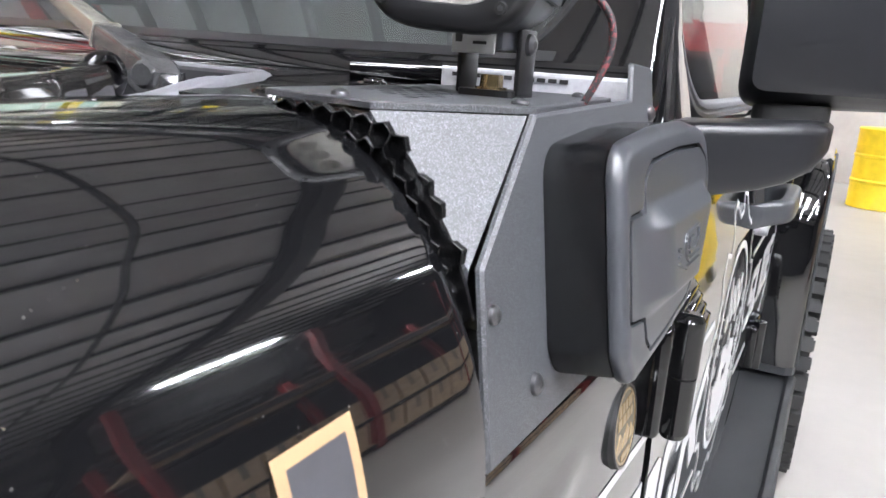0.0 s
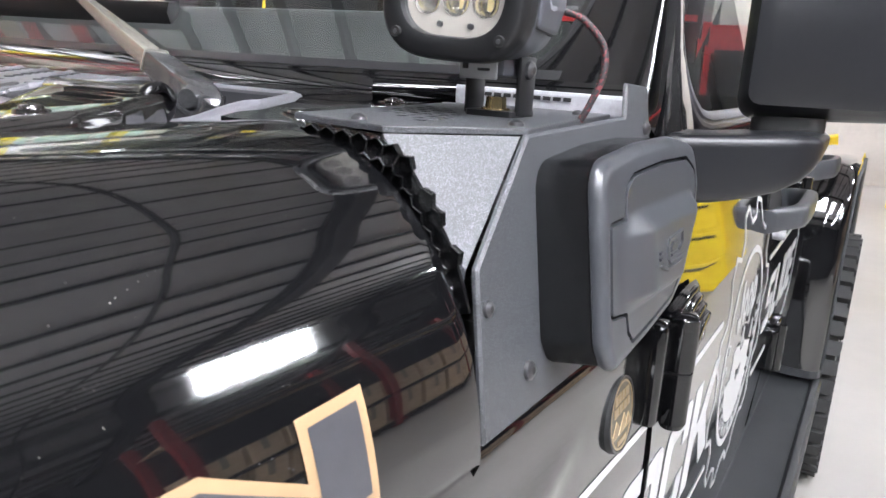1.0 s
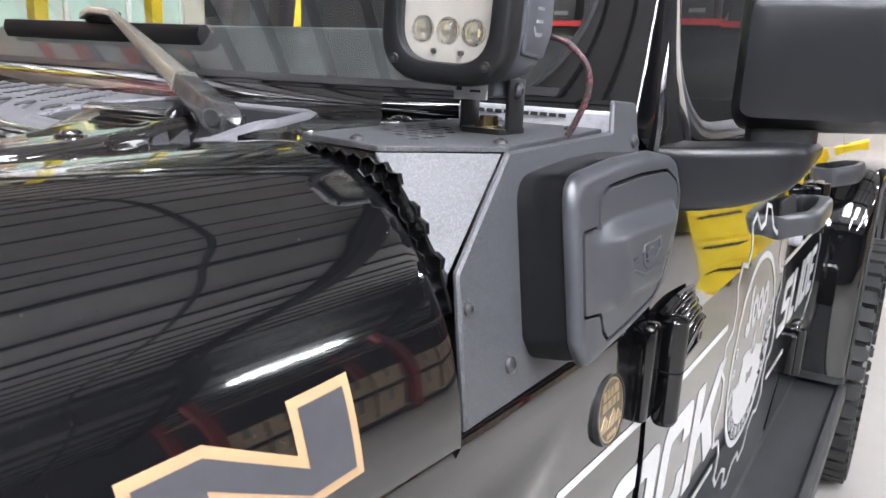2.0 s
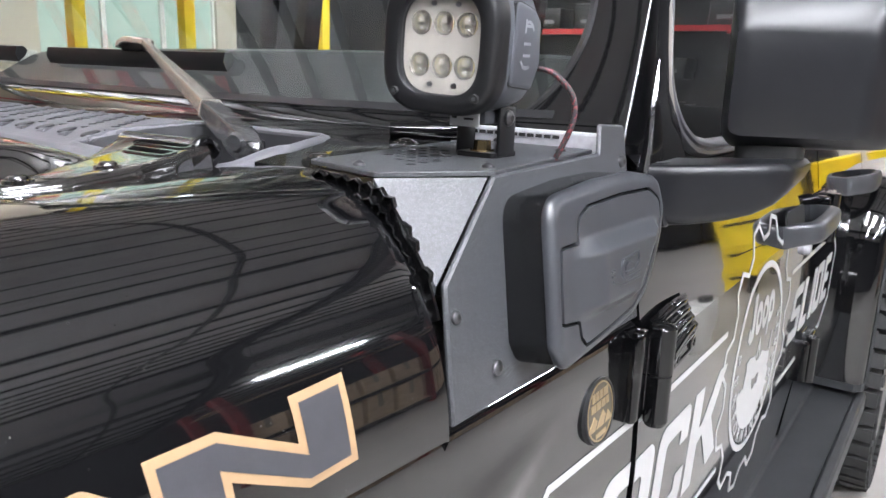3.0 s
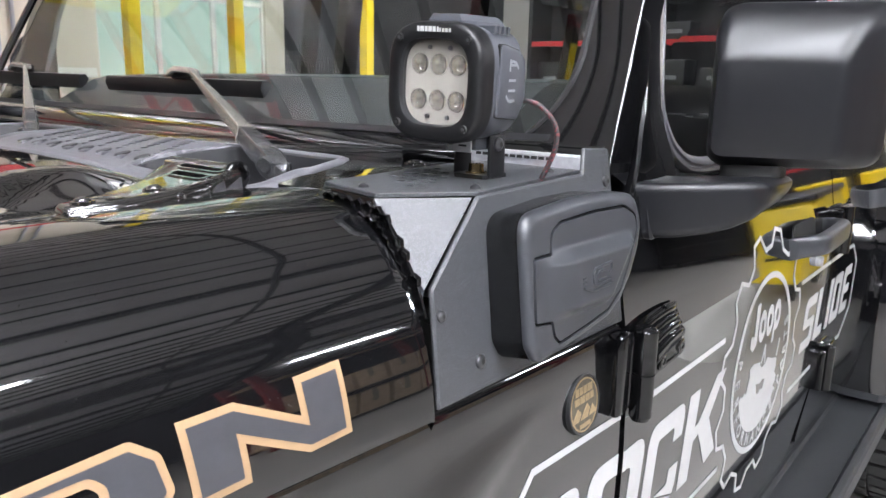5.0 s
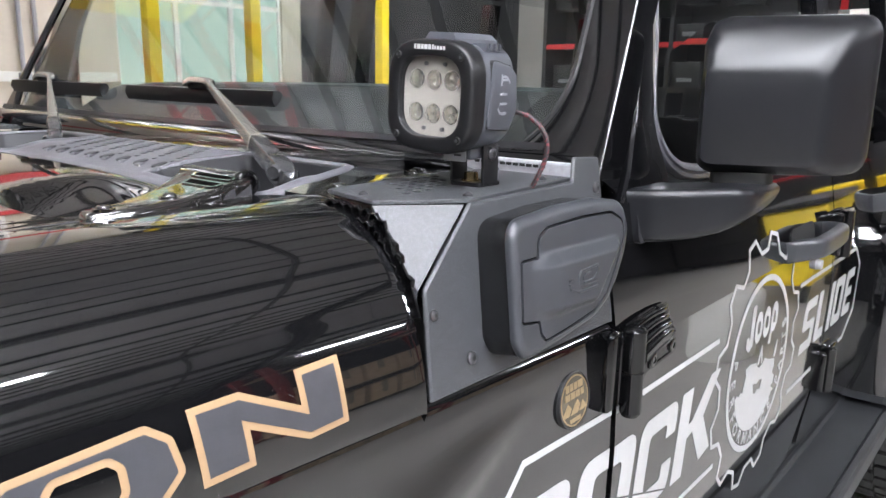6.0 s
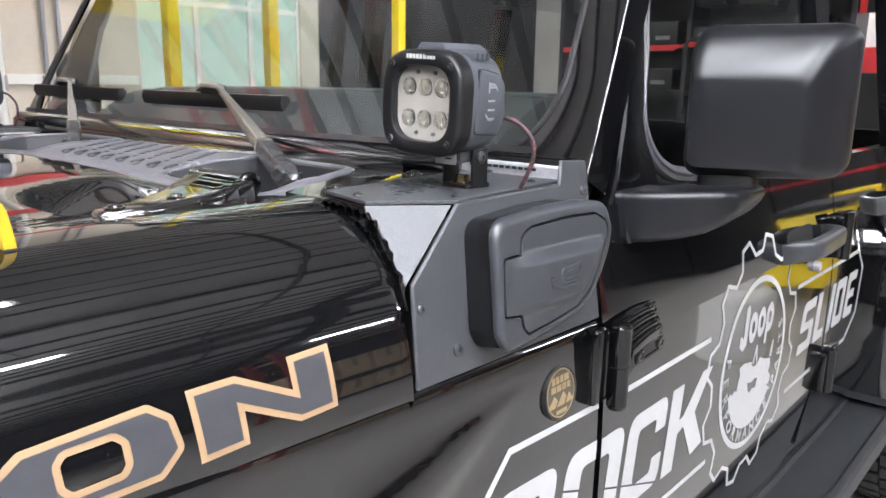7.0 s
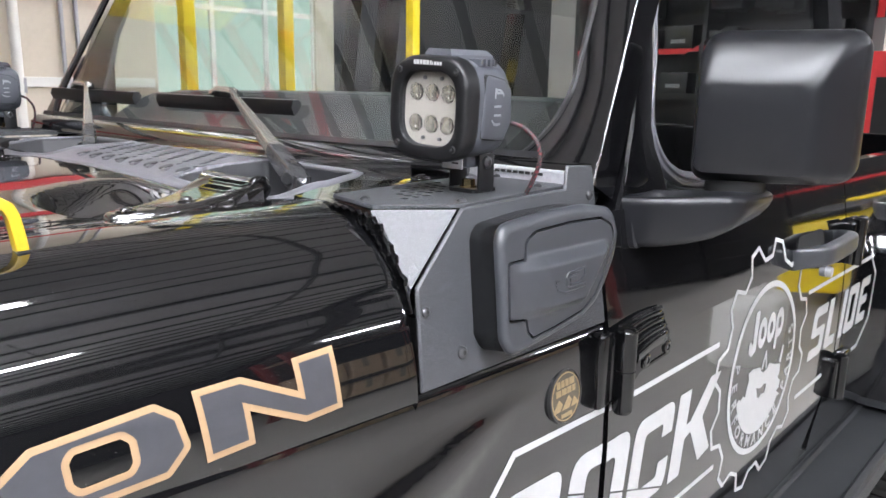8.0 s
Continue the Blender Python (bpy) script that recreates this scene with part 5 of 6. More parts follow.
# wheels, flares and step
def wheel(x, y, sg, name):
    r = 0.425
    xo = x
    w_ = part(name, rings(bmesh.new(), [[Vector((xo + sg * a, y + rr * math.cos(t), r + rr * math.sin(t))) for t in lin(0, 2 * math.pi, 49)[:-1]] for a, rr in ((-0.14, 0.25), (-0.145, 0.34), (-0.12, 0.405), (0.12, 0.405), (0.145, 0.34), (0.14, 0.25))], True, True), RUBBER, car, "all-terrain tyre with chunky tread blocks", smooth=40)
    part("rim", rings(bmesh.new(), [[Vector((xo + sg * a, y + rr * math.cos(t), r + rr * math.sin(t))) for t in lin(0, 2 * math.pi, 33)[:-1]] for a, rr in ((0.10, 0.10), (0.125, 0.10), (0.115, 0.20), (0.145, 0.235), (0.146, 0.252))]), TRIM, w_, smooth=40)
    me = None
    for k in range(44):
        t = 2 * math.pi * k / 44
        for row, (a0, a1) in enumerate(((-0.15, -0.075), (-0.07, -0.004), (0.004, 0.07), (0.075, 0.152))):
            tt = t + (0.07 if row % 2 else 0)
            bm = bmesh.new()
            add_box(bm, a0, a1, -0.022, 0.022, 0.395, 0.428 if abs(a0) < 0.14 and abs(a1) < 0.14 else 0.424)
            if row in (0, 3):
                s = -1 if row == 0 else 1
                add_box(bm, min(s * 0.142, s * 0.158), max(s * 0.142, s * 0.158), -0.016, 0.016, 0.345, 0.41)
            bmesh.ops.transform(bm, matrix=Matrix.Translation((xo, y, r)) @ Matrix.Rotation(tt, 4, "X") @ Matrix.Diagonal((sg, 1, 1, 1)), verts=bm.verts)
            if me is None:
                me = bmesh.new()
            tmp = bpy.data.meshes.new("tmp")
            bm.to_mesh(tmp)
            me.from_mesh(tmp)
            bm.free()
            bpy.data.meshes.remove(tmp)
    tagged(part("tread", me, RUBBER, w_), kind="stuff")


wheel(0.745, 2.10, 1, "rear_wheel")
wheel(2 * CX - 0.745, 2.10, -1, "rear_wheel")
wheel(0.745, -0.80, 1, "front_wheel")
wheel(2 * CX - 0.745, -0.80, -1, "front_wheel")


def flare(y, sg, front):
    """A broad arch over the wheel: flat leading face, rounded outer edge."""
    arc = [(-0.555, 0.54), (-0.55, 0.66), (-0.545, 0.80), (-0.53, 0.93), (-0.50, 1.03), (-0.44, 1.095), (-0.34, 1.12), (0.30, 1.12), (0.44, 1.05), (0.53, 0.86), (0.56, 0.66)]
    if front:
        arc = [(-u * 0.95, v - 0.13) for u, v in arc]
    loops = []
    for i, (u, v) in enumerate(arc):
        p, q = arc[max(i - 1, 0)], arc[min(i + 1, len(arc) - 1)]
        t = Vector((q[0] - p[0], q[1] - p[1])).normalized()
        n = Vector((-t.y, t.x))
        if n.dot(Vector((u, v - 0.42))) < 0:
            n = -n
        sec = [(0.700, 0.0), (0.800, 0.0), (0.838, -0.004), (0.856, -0.016), (0.862, -0.036), (0.858, -0.060), (0.800, -0.075), (0.700, -0.075)]
        loops.append([Vector((CX + sg * (a - CX), y + u + n.x * d, v + n.y * d)) for a, d in sec])
    fl = part("wheel_flare", rings(bmesh.new(), loops), PAINT, car, smooth=45)
    lip = [[l[4] + Vector((sg * a, 0, 0)) * 1.0 + (l[5] - l[4]) * b for a, b in ((0.0, -0.1), (0.007, 0.1), (0.007, 1.2), (0.0, 1.4))] for l in loops]
    part("flare_lip", rings(bmesh.new(), lip), STEPMAT, fl, "dull grey rubber flare lip", smooth=45)
    foot = loops[-1 if front else 0]
    c = sum(foot, Vector()) / len(foot)
    part("flare_foot", rings(bmesh.new(), [[c + (p - c) * 1.02 + Vector((0, 0, z)) for p in foot] for z in (-0.022, 0.0)]), STEPMAT, fl)


flare(2.10, 1, False)
flare(2.10, -1, False)
flare(-0.80, 1, True)
flare(-0.80, -1, True)
for sg in (1, -1):
    o = round_poly([(0.70, 0.507), (0.730, 0.507), (0.736, 0.497), (0.842, 0.497), (0.848, 0.507), (0.864, 0.505), (0.870, 0.496), (0.870, 0.45), (0.85, 0.435), (0.70, 0.435)], 0.004, 3)
    st = part("side_step", rings(bmesh.new(), [[Vector((CX + sg * (x - CX), y, z)) for x, z in o] for y in (-0.15, 0.2, 0.8, 1.4, 1.60)]), STEPMAT, car, "textured dark step bar along the sill", smooth=40)
    for y in (0.0, 0.75, 1.45):
        xs = sorted((CX + sg * (0.5 - CX), CX + sg * (0.72 - CX)))
        part("step_bracket", box(*xs, y - 0.03, y + 0.03, 0.43, 0.47), STEPMAT, st)


# ---- bracket plates on the cowl ----
def pan(u, v, k=0.0):
    """Point on the leaning cowl side at length u and height v, k above it."""
    return Vector((0.735 + 0.04 * (u + 0.361) - 0.165 * (v - 1.125) + k, u, v))


def button_bolt(name, c, n, r, parent, mat=STEEL):
    c, n = Vector(c), Vector(n).normalized()
    bm = bmesh.new()
    add_cyl(bm, c, c + n * r * 0.35, r, r * 0.93, 20)
    add_cyl(bm, c + n * r * 0.35, c + n * r * 0.62, r * 0.93, r * 0.6, 20)
    b = part(name, bm, mat, parent, smooth=40)
    part("socket", cyl(c + n * r * 0.6, c + n * (r * 0.64), r * 0.42, seg=6), MATTBLACK, b)
    return b


bracket = thing("lamp_bracket", 0.68, -0.2, 1.13, "black textured powder-coated steel bracket bolted over the cowl", "bracket")
side_out = round_poly([(-0.359, 1.1235), (-0.351, 1.228), (-0.274, 1.3005), (-0.088, 1.306), (-0.080, 1.334), (-0.026, 1.331), (-0.026, 1.128)], [0.002, 0.004, 0.004, 0.003, 0.006, 0.004, 0.002], 3)
side_plate = part("side_plate", flat(side_out, pan, -0.004, 0.0, 0.0018), POWDER, bracket, smooth=30)
for u, v in ((-0.3435, 1.2035), (-0.2975, 1.1515), (-0.040, 1.2945)):
    button_bolt("bolt", pan(u, v), (1, 0, 0.165), 0.0068 if v != 1.2035 else 0.0055, bracket)
# front triangular plate, bent back from the side plate
A, B, C = Vector((0.7070, -0.2810, 1.3000)), Vector((0.7125, -0.3545, 1.2275)), Vector((0.648, -0.350, 1.3000))
D = Vector((0.711, -0.364, 1.16))
n_ = (B - A).cross(C - A).normalized()
if n_.y > 0:
    n_ = -n_
part("front_plate", rings(bmesh.new(), [[p - n_ * 0.0035 for p in (A, B, D, C)], [A, B, D, C]]), POWDER, bracket)
# Black sheet added to fill the dark gap under the top plate's tip.
part("gap_blackout", rings(bmesh.new(), [[Vector((x, y + d, z)) for x, y, z in ((0.566, -0.325, 1.2985), (0.652, -0.347, 1.2985), (0.690, -0.352, 1.255), (0.60, -0.345, 1.27))] for d in (0.0, 0.004)]), COMBBLACK, bracket)
# top plate
TOPZ = 1.3010
top_out = round_poly([(0.556, -0.325), (0.648, -0.348), (0.708, -0.270), (0.686, -0.034), (0.640, 0.0), (0.56, 0.0), (0.535, -0.10)], [0.004, 0.006, 0.006, 0.004, 0.004, 0.004, 0.006], 3)
top_plate = part("top_plate", flat(top_out, lambda u, v, k: Vector((u, v, TOPZ + k)), -0.0005, 0.0035, 0.0008), POWDER, bracket, smooth=30)
holes = bmesh.new()
for row in range(6):
    for col in range(5):
        if (row, col) in ((0, 3), (0, 4), (1, 4), (5, 0)):
            continue
        hx, hy = 0.636 - 0.0145 * row, -0.288 + 0.0105 * row + 0.0175 * col + 0.009 * (row % 2)
        add_cyl(holes, (hx, hy, TOPZ - 0.01), (hx, hy, TOPZ + 0.01), 0.0056, seg=6)
cut_holes(top_plate, holes)
top_plate.data.materials.clear()
top_plate.data.materials.append(POWDER)
# Black sheet added below the plate so that its holes read as shaded.
part("hole_blackout", flat(shrink(top_out, 0.012), lambda u, v, k: Vector((u, v, TOPZ + k)), -0.0135, -0.0125), COMBBLACK, bracket)
for u, v in ((0.612, -0.326), (0.692, -0.256), (0.672, -0.085), (0.57, -0.04)):
    button_bolt("bolt", (u, v, TOPZ + 0.0035), (0, 0, 1), 0.0058, bracket)


# honeycomb guard that stands up behind the hood edge
def comb():
    g = thing("honeycomb_guard", 0.70, -0.355, 1.16, "black printed honeycomb guard strip behind the hood edge", "guard")

    line = curve_points([(0.5760, 0, 1.3015), (0.5950, 0, 1.3008), (0.6140, 0, 1.3000), (0.6336, 0, 1.2990), (0.6520, 0, 1.2972), (0.6672, 0, 1.2930), (0.6790, 0, 1.2845), (0.6940, 0, 1.2640), (0.7075, 0, 1.2445), (0.7160, 0, 1.2270), (0.7235, 0, 1.2060)][::-1], 8)
    run = [0.0]
    for a, b in zip(line, line[1:]):
        run.append(run[-1] + (b - a).length)

    def at(s):
        return Vector((float(np.interp(s, run, [p.x for p in line])), 0, float(np.interp(s, run, [p.z for p in line]))))

    def P(s, d, y):
        t = (at(s + 0.004) - at(max(0.0, s - 0.004))).normalized()
        p = at(s)
        return Vector((p.x + t.z * d, y, p.z - t.x * d))
    R, pitch = 0.0071, 0.0123
    for row, (d, s0, s1) in enumerate(((-0.0150, 0.004, 0.150), (-0.0046, 0.004 + pitch / 2, 0.188))):
        n = int((s1 - s0) / pitch)
        for k in range(n):
            s = s0 + pitch * k
            if row == 1 and k in (0, 1, 3, 6):
                continue
            dd = d
            yy = HOOD_BACK + 0.0015 + 0.002 * row
            hx = [(s + R * math.sin(a), dd + R * math.cos(a)) for a in (math.pi / 3 * q for q in range(6))]
            hi = [(s + R * 0.83 * math.sin(a), dd + R * 0.83 * math.cos(a)) for a in (math.pi / 3 * q for q in range(6))]
            bm = bmesh.new()
            rings(bm, [[P(u, v, y) for u, v in o] for o, y in ((hx, yy + 0.0045), (hx, yy + 0.0004), (shrink(hx, 0.0005), yy), (hi, yy), (hi, yy + 0.004))], True, True)
            part("cell", bm, COMBBLACK, g)
    bm = bmesh.new()
    rings(bm, [[P(s, d, y) for d, y in ((-0.024, HOOD_BACK + 0.0062), (-0.004, HOOD_BACK + 0.0062), (-0.004, HOOD_BACK + 0.009), (-0.024, HOOD_BACK + 0.009))] for s in lin(0.0, 0.186, 40)])
    part("backing", bm, COMBBLACK, g)


comb()


# ---- charging port box on the cowl side ----
def port_box():
    t = thing("charge_port_box", 0.745, -0.17, 1.16, "dark grey plastic charging port cover on a black printed spacer", "charge port")
    o = [(-0.276, 1.288), (-0.194, 1.2955), (-0.125, 1.2965), (-0.066, 1.288), (-0.058, 1.255), (-0.070, 1.230), (-0.093, 1.202), (-0.118, 1.181), (-0.147, 1.1685), (-0.205, 1.160), (-0.275, 1.152), (-0.285, 1.172)]
    rad = [0.026, 0.05, 0.05, 0.022, 0.02, 0.06, 0.06, 0.03, 0.03, 0.06, 0.014, 0.012]

    def face(u, v, k):
        return Vector((0.775 + 0.05 * (u + 0.266) - 0.17 * (v - 1.21) + k, u, v))

    def shift(pts, du, dv):
        return [(u + du, v + dv) for u, v in pts]
    base = round_poly(o, rad, 6)
    back = shift(base, 0.008, -0.006)
    mid = shrink(base, 0.002)
    bm = rings(bmesh.new(), [[pan(u, v, 0.0) for u, v in back], [pan(u, v, 0.002) for u, v in shrink(back, -0.0005)], [face(u, v, -0.0113) for u, v in mid]])
    part("spacer", bm, PRINT, t, "black printed spacer with layer lines", smooth=30)
    rim = []
    for d, k in ((0.003, -0.0112), (0.0006, -0.0100), (0.0, -0.0072), (0.0008, -0.0042), (0.0030, -0.0015), (0.0070, -0.0002), (0.0100, 0.0)):
        rim.append([face(u, v, k) for u, v in shrink(base, d)])
    lid = [(-0.2406, 1.249), (-0.236, 1.268), (-0.219, 1.2762), (-0.157, 1.2793), (-0.096, 1.2780), (-0.0740, 1.2670), (-0.0735, 1.2500), (-0.097, 1.2185), (-0.1205, 1.193), (-0.149, 1.1785), (-0.2014, 1.1705), (-0.240, 1.1665), (-0.247, 1.174), (-0.2485, 1.1875), (-0.2745, 1.1905), (-0.267, 1.2485)]
    lidr = round_poly(lid, [0.003, 0.012, 0.012, 0.03, 0.012, 0.012, 0.012, 0.05, 0.03, 0.02, 0.05, 0.004, 0.004, 0.003, 0.004, 0.004], 4)
    bm = rings(bmesh.new(), rim)
    frame_ = part("frame", bm, GREYPLASTIC, t, smooth=40)
    cut_holes(frame_, flat(shrink(lidr, -0.0020), face, -0.0060, 0.02))
    frame_.data.materials.clear()
    frame_.data.materials.append(GREYPLASTIC)
    # Black floor and added black ring paint the shade inside the lid's gap.
    part("joint", flat(shrink(lidr, -0.0018), face, -0.0062, -0.0056), GAPBLACK, t)
    part("dark_edge", ring_slab(shrink(lidr, -0.0019), shrink(lidr, 0.0004), face, -0.0055, -0.0022), GAPBLACK, t, "black ring that paints the shade in the lid gap")

    def ridge(u, v):
        """Height of the raised middle of the lid."""
        a = min(1.0, max(0.0, (1.2530 - v) / 0.0145))
        b = min(1.0, max(0.0, (v - 1.186 - 0.9 * max(0.0, u + 0.15)) / 0.011))
        e = min(1.0, max(0.0, (u + 0.262) / 0.05)) * min(1.0, max(0.0, (-0.083 - u) / 0.012))
        s = min(a, b) * e
        return 0.0095 * (0.5 * s + 0.5 * s * s * (3 - 2 * s))
    bm = bmesh.new()
    vs = [bm.verts.new((0, u, v)) for u, v in shrink(lidr, 0.0012)]
    es = [bm.edges.new((vs[i], vs[(i + 1) % len(vs)])) for i in range(len(vs))]
    bmesh.ops.triangle_fill(bm, use_beauty=True, edges=es)
    for u in lin(-0.272, -0.08, 44):
        bmesh.ops.bisect_plane(bm, geom=bm.verts[:] + bm.edges[:] + bm.faces[:], plane_co=(0, u, 0), plane_no=(0, 1, 0))
    for v in lin(1.168, 1.282, 70):
        bmesh.ops.bisect_plane(bm, geom=bm.verts[:] + bm.edges[:] + bm.faces[:], plane_co=(0, 0, v), plane_no=(0, 0, 1))
    r = bmesh.ops.extrude_face_region(bm, geom=bm.faces[:])
    moved = {v for v in r["geom"] if isinstance(v, bmesh.types.BMVert)}
    for v in bm.verts:
        v.co = face(v.co.y, v.co.z, 0.0004 + ridge(v.co.y, v.co.z) if v in moved else -0.0050)
    lid_ = part("lid", bm, GREYPLASTIC, t, smooth=62)
    # raised plug emblem as plain strokes
    def stroke(pts, w=0.0011):
        for (u0, v0), (u1, v1) in zip(pts, pts[1:]):
            e = Vector((u1 - u0, v1 - v0)).normalized()
            q = [(u0 - e.x * w * 0.7 + e.y * w, v0 - e.y * w * 0.7 - e.x * w), (u1 + e.x * w * 0.7 + e.y * w, v1 + e.y * w * 0.7 - e.x * w), (u1 + e.x * w * 0.7 - e.y * w, v1 + e.y * w * 0.7 + e.x * w), (u0 - e.x * w * 0.7 - e.y * w, v0 - e.y * w * 0.7 + e.x * w)]
            part("emblem_stroke", flat(q, lambda u, v, k: face(u, v, 0.0004 + ridge(u, v) + k), -0.0005, 0.0016, 0.0005), GREYPLASTIC, lid_)
    stroke([(-0.1512, 1.2227), (-0.1501, 1.2302), (-0.1826, 1.2277), (-0.1864, 1.2233), (-0.1867, 1.2146), (-0.1830, 1.2115), (-0.1528, 1.2127)])
    stroke([(-0.1794, 1.2190), (-0.1794, 1.2215), (-0.1748, 1.2239), (-0.1662, 1.2245)])
    stroke([(-0.1792, 1.2159), (-0.1621, 1.2162), (-0.1514, 1.2215)])
    stroke([(-0.2044, 1.2127), (-0.1898, 1.2077), (-0.1535, 1.2084)])
    stroke([(-0.2051, 1.2214), (-0.2010, 1.2214)])
    stroke([(-0.2057, 1.2173), (-0.2017, 1.2172)])


port_box()


# ---- work lamp ----
def work_lamp():
    t = thing("work_lamp", 0.640, -0.20, TOPZ + 0.0035, "dark grey six-LED work lamp on a steel U bracket", "work lamp")
    M = Matrix.Translation((0.634, -0.2465, 1.4025)) @ Euler((radians(1), radians(3), radians(5))).to_matrix().to_4x4()

    def L(x, y, z):
        return M @ Vector((x, y, z))

    def sq(h, r, y, n=8, dx=0.0, dz=0.0, hz=None):
        hz = h * 1.045 if hz is None else hz
        r = min(r * 1.5, h * 0.85)
        return [L(u + dx, y, v + dz) for u, v in round_poly([(-h, -hz), (h, -hz), (h, hz), (-h, hz)], r, n)]
    # bezel
    bm = rings(bmesh.new(), [sq(0.0395, 0.020, 0.006), sq(0.0395, 0.020, -0.0045), sq(0.0403, 0.0205, -0.0066), sq(0.0420, 0.021, -0.0074), sq(0.0515, 0.025, -0.0078), sq(0.0540, 0.0265, -0.0062), sq(0.0555, 0.0275, -0.002), sq(0.056, 0.028, 0.004), sq(0.056, 0.028, 0.016), sq(0.053, 0.026, 0.018)], False, False)
    bz = part("bezel", bm, LAMPBLACK, t, smooth=40)
    # housing tapers to the back
    bm = rings(bmesh.new(), [sq(0.0535, 0.026, 0.015), sq(0.0545, 0.027, 0.020), sq(0.0535, 0.025, 0.050), sq(0.0515, 0.023, 0.078, dz=0.001), sq(0.045, 0.020, 0.091, dz=0.001), sq(0.030, 0.014, 0.096, dz=0.001)])
    hs = part("housing", bm, LAMPGREY, t, smooth=40)
    # side cheeks with a dark seam, and top fin
    for sg in (1, -1):
        o = round_poly([(0.024, -0.030), (0.070, -0.034), (0.084, -0.012), (0.080, 0.024), (0.066, 0.034), (0.030, 0.040)], 0.006, 3)
        ck = part("cheek", rings(bmesh.new(), [[L(sg * 0.046, u, v) for u, v in o], [L(sg * 0.0548, u, v) for u, v in o], [L(sg * 0.0558, u, v) for u, v in shrink(o, 0.002)]]), LAMPGREY, hs, smooth=40)
        part("seam", rings(bmesh.new(), [[L(sg * d, u, v) for u, v in shrink(o, -0.0012)] for d in (0.046, 0.0541)]), MATTBLACK, ck)
    o = [(-0.026, 0.030), (-0.020, 0.010), (0.020, 0.010), (0.028, 0.030), (0.028, 0.080), (-0.028, 0.080)]
    part("top_fin", rings(bmesh.new(), [[L(u, v, 0.050) for u, v in o], [L(u * 0.95, v, 0.060) for u, v in o], [L(u * 0.75, v * 0.9 + 0.003, 0.066) for u, v in o]]), LAMPGREY, hs, smooth=25)
    for k in range(4):
        part("fin", rings(bmesh.new(), [[L(u, 0.030 + 0.009 * k + v, z) for u, v in ((-0.045, 0), (0.045, 0), (0.045, 0.004), (-0.045, 0.004))] for z in (0.049, 0.0565)]), LAMPGREY, hs)
    # plain ring-and-bar mark on the cheek
    for k, (u0, u1, v0, v1) in enumerate(((0.036, 0.0385, 0.014, 0.026), (0.0385, 0.050, 0.019, 0.0215), (0.036, 0.050, 0.004, 0.0065), (0.036, 0.050, -0.006, -0.0035), (0.036, 0.050, -0.016, -0.0135))):
        part("mark_bar", rings(bmesh.new(), [[L(d, u + 0.010, v) for u, v in ((u0, v0), (u1, v0), (u1, v1), (u0, v1))] for d in (0.0557, 0.0561)]), PRINTGREY, hs)
    for a0, a1 in ((0.7, 1.9), (3.9, 5.1)):
        pts = [(0.043 + r * math.cos(a) * 0.75, 0.004 + r * math.sin(a)) for r, aa in ((0.021, lin(a0, a1, 8)), (0.0185, lin(a1, a0, 8))) for a in aa]
        part("mark_bar", rings(bmesh.new(), [[L(d, u + 0.010, v) for u, v in pts] for d in (0.0557, 0.0561)]), PRINTGREY, hs)
    # plain bars where the bezel is printed
    for u0, u1 in ((-0.020, -0.0175), (-0.0165, -0.012), (-0.011, -0.008), (-0.007, -0.003), (-0.002, 0.0015), (0.003, 0.005), (0.006, 0.0075), (0.009, 0.0115), (0.0125, 0.0155), (0.0165, 0.019)):
        part("mark_bar", rings(bmesh.new(), [[L(u, d, v) for u, v in ((u0, 0.0480), (u1, 0.0480), (u1, 0.0528 if u0 < 0.004 else 0.0515), (u0, 0.0528 if u0 < 0.004 else 0.0515))] for d in (-0.0073, -0.0079)]), DECALWHITE, bz)
    for u in (-0.0400, 0.0400):
        for v in (-0.0415, 0.0415):
            b = part("screw", cyl(L(u, -0.0065, v), L(u, -0.0105, v), 0.0042, 0.0036, 16), MATTBLACK, bz, smooth=40)
            part("socket", cyl(L(u, -0.0105, v), L(u, -0.0108, v), 0.0018, seg=6), STEEL, b)
    # reflector plate with six cups cut into it
    plate = part("reflector_plate", rings(bmesh.new(), [sq(0.0440, 0.020, 0.004), sq(0.0440, 0.020, 0.008)]), CREAM, t)
    cuts = bmesh.new()
    spots = [(u, v) for u in (-0.0225, 0.0, 0.0225) for v in (-0.0175, 0.0175)]
    for u, v in spots:
        add_cyl(cuts, L(u, 0.0, v), L(u, 0.02, v), 0.0098, seg=28)
    cut_holes(plate, cuts)
    plate.data.materials.clear()
    plate.data.materials.append(CREAM)
    for u, v in spots:
        loops = [[L(u + r * math.cos(a), y, v + r * math.sin(a)) for a in lin(0, 2 * math.pi, 25)[:-1]] for r, y in ((0.0104, 0.0036), (0.0097, 0.0036), (0.0088, 0.008), (0.0068, 0.012), (0.0035, 0.014))]
        r_ = part("reflector", rings(bmesh.new(), loops, False, True), OPTIC, plate, "chrome reflector cup", smooth=50)
        part("led_chip", rings(bmesh.new(), [[L(u + a, y, v + b) for a, b in ((-0.0025, -0.003), (0.0025, -0.003), (0.0025, 0.003), (-0.0025, 0.003))] for y in (0.0148, 0.0125)]), AMBER, r_)
        dm = bmesh.new()
        rings(dm, [[L(u + 0.0058 * math.cos(e) * math.cos(a), 0.009 - 0.0055 * math.sin(e), v + 0.0086 * math.cos(e) * math.sin(a)) for a in lin(0, 2 * math.pi, 21)[:-1]] for e in (0.0, 0.3, 0.6, 0.9, 1.2, 1.45)])
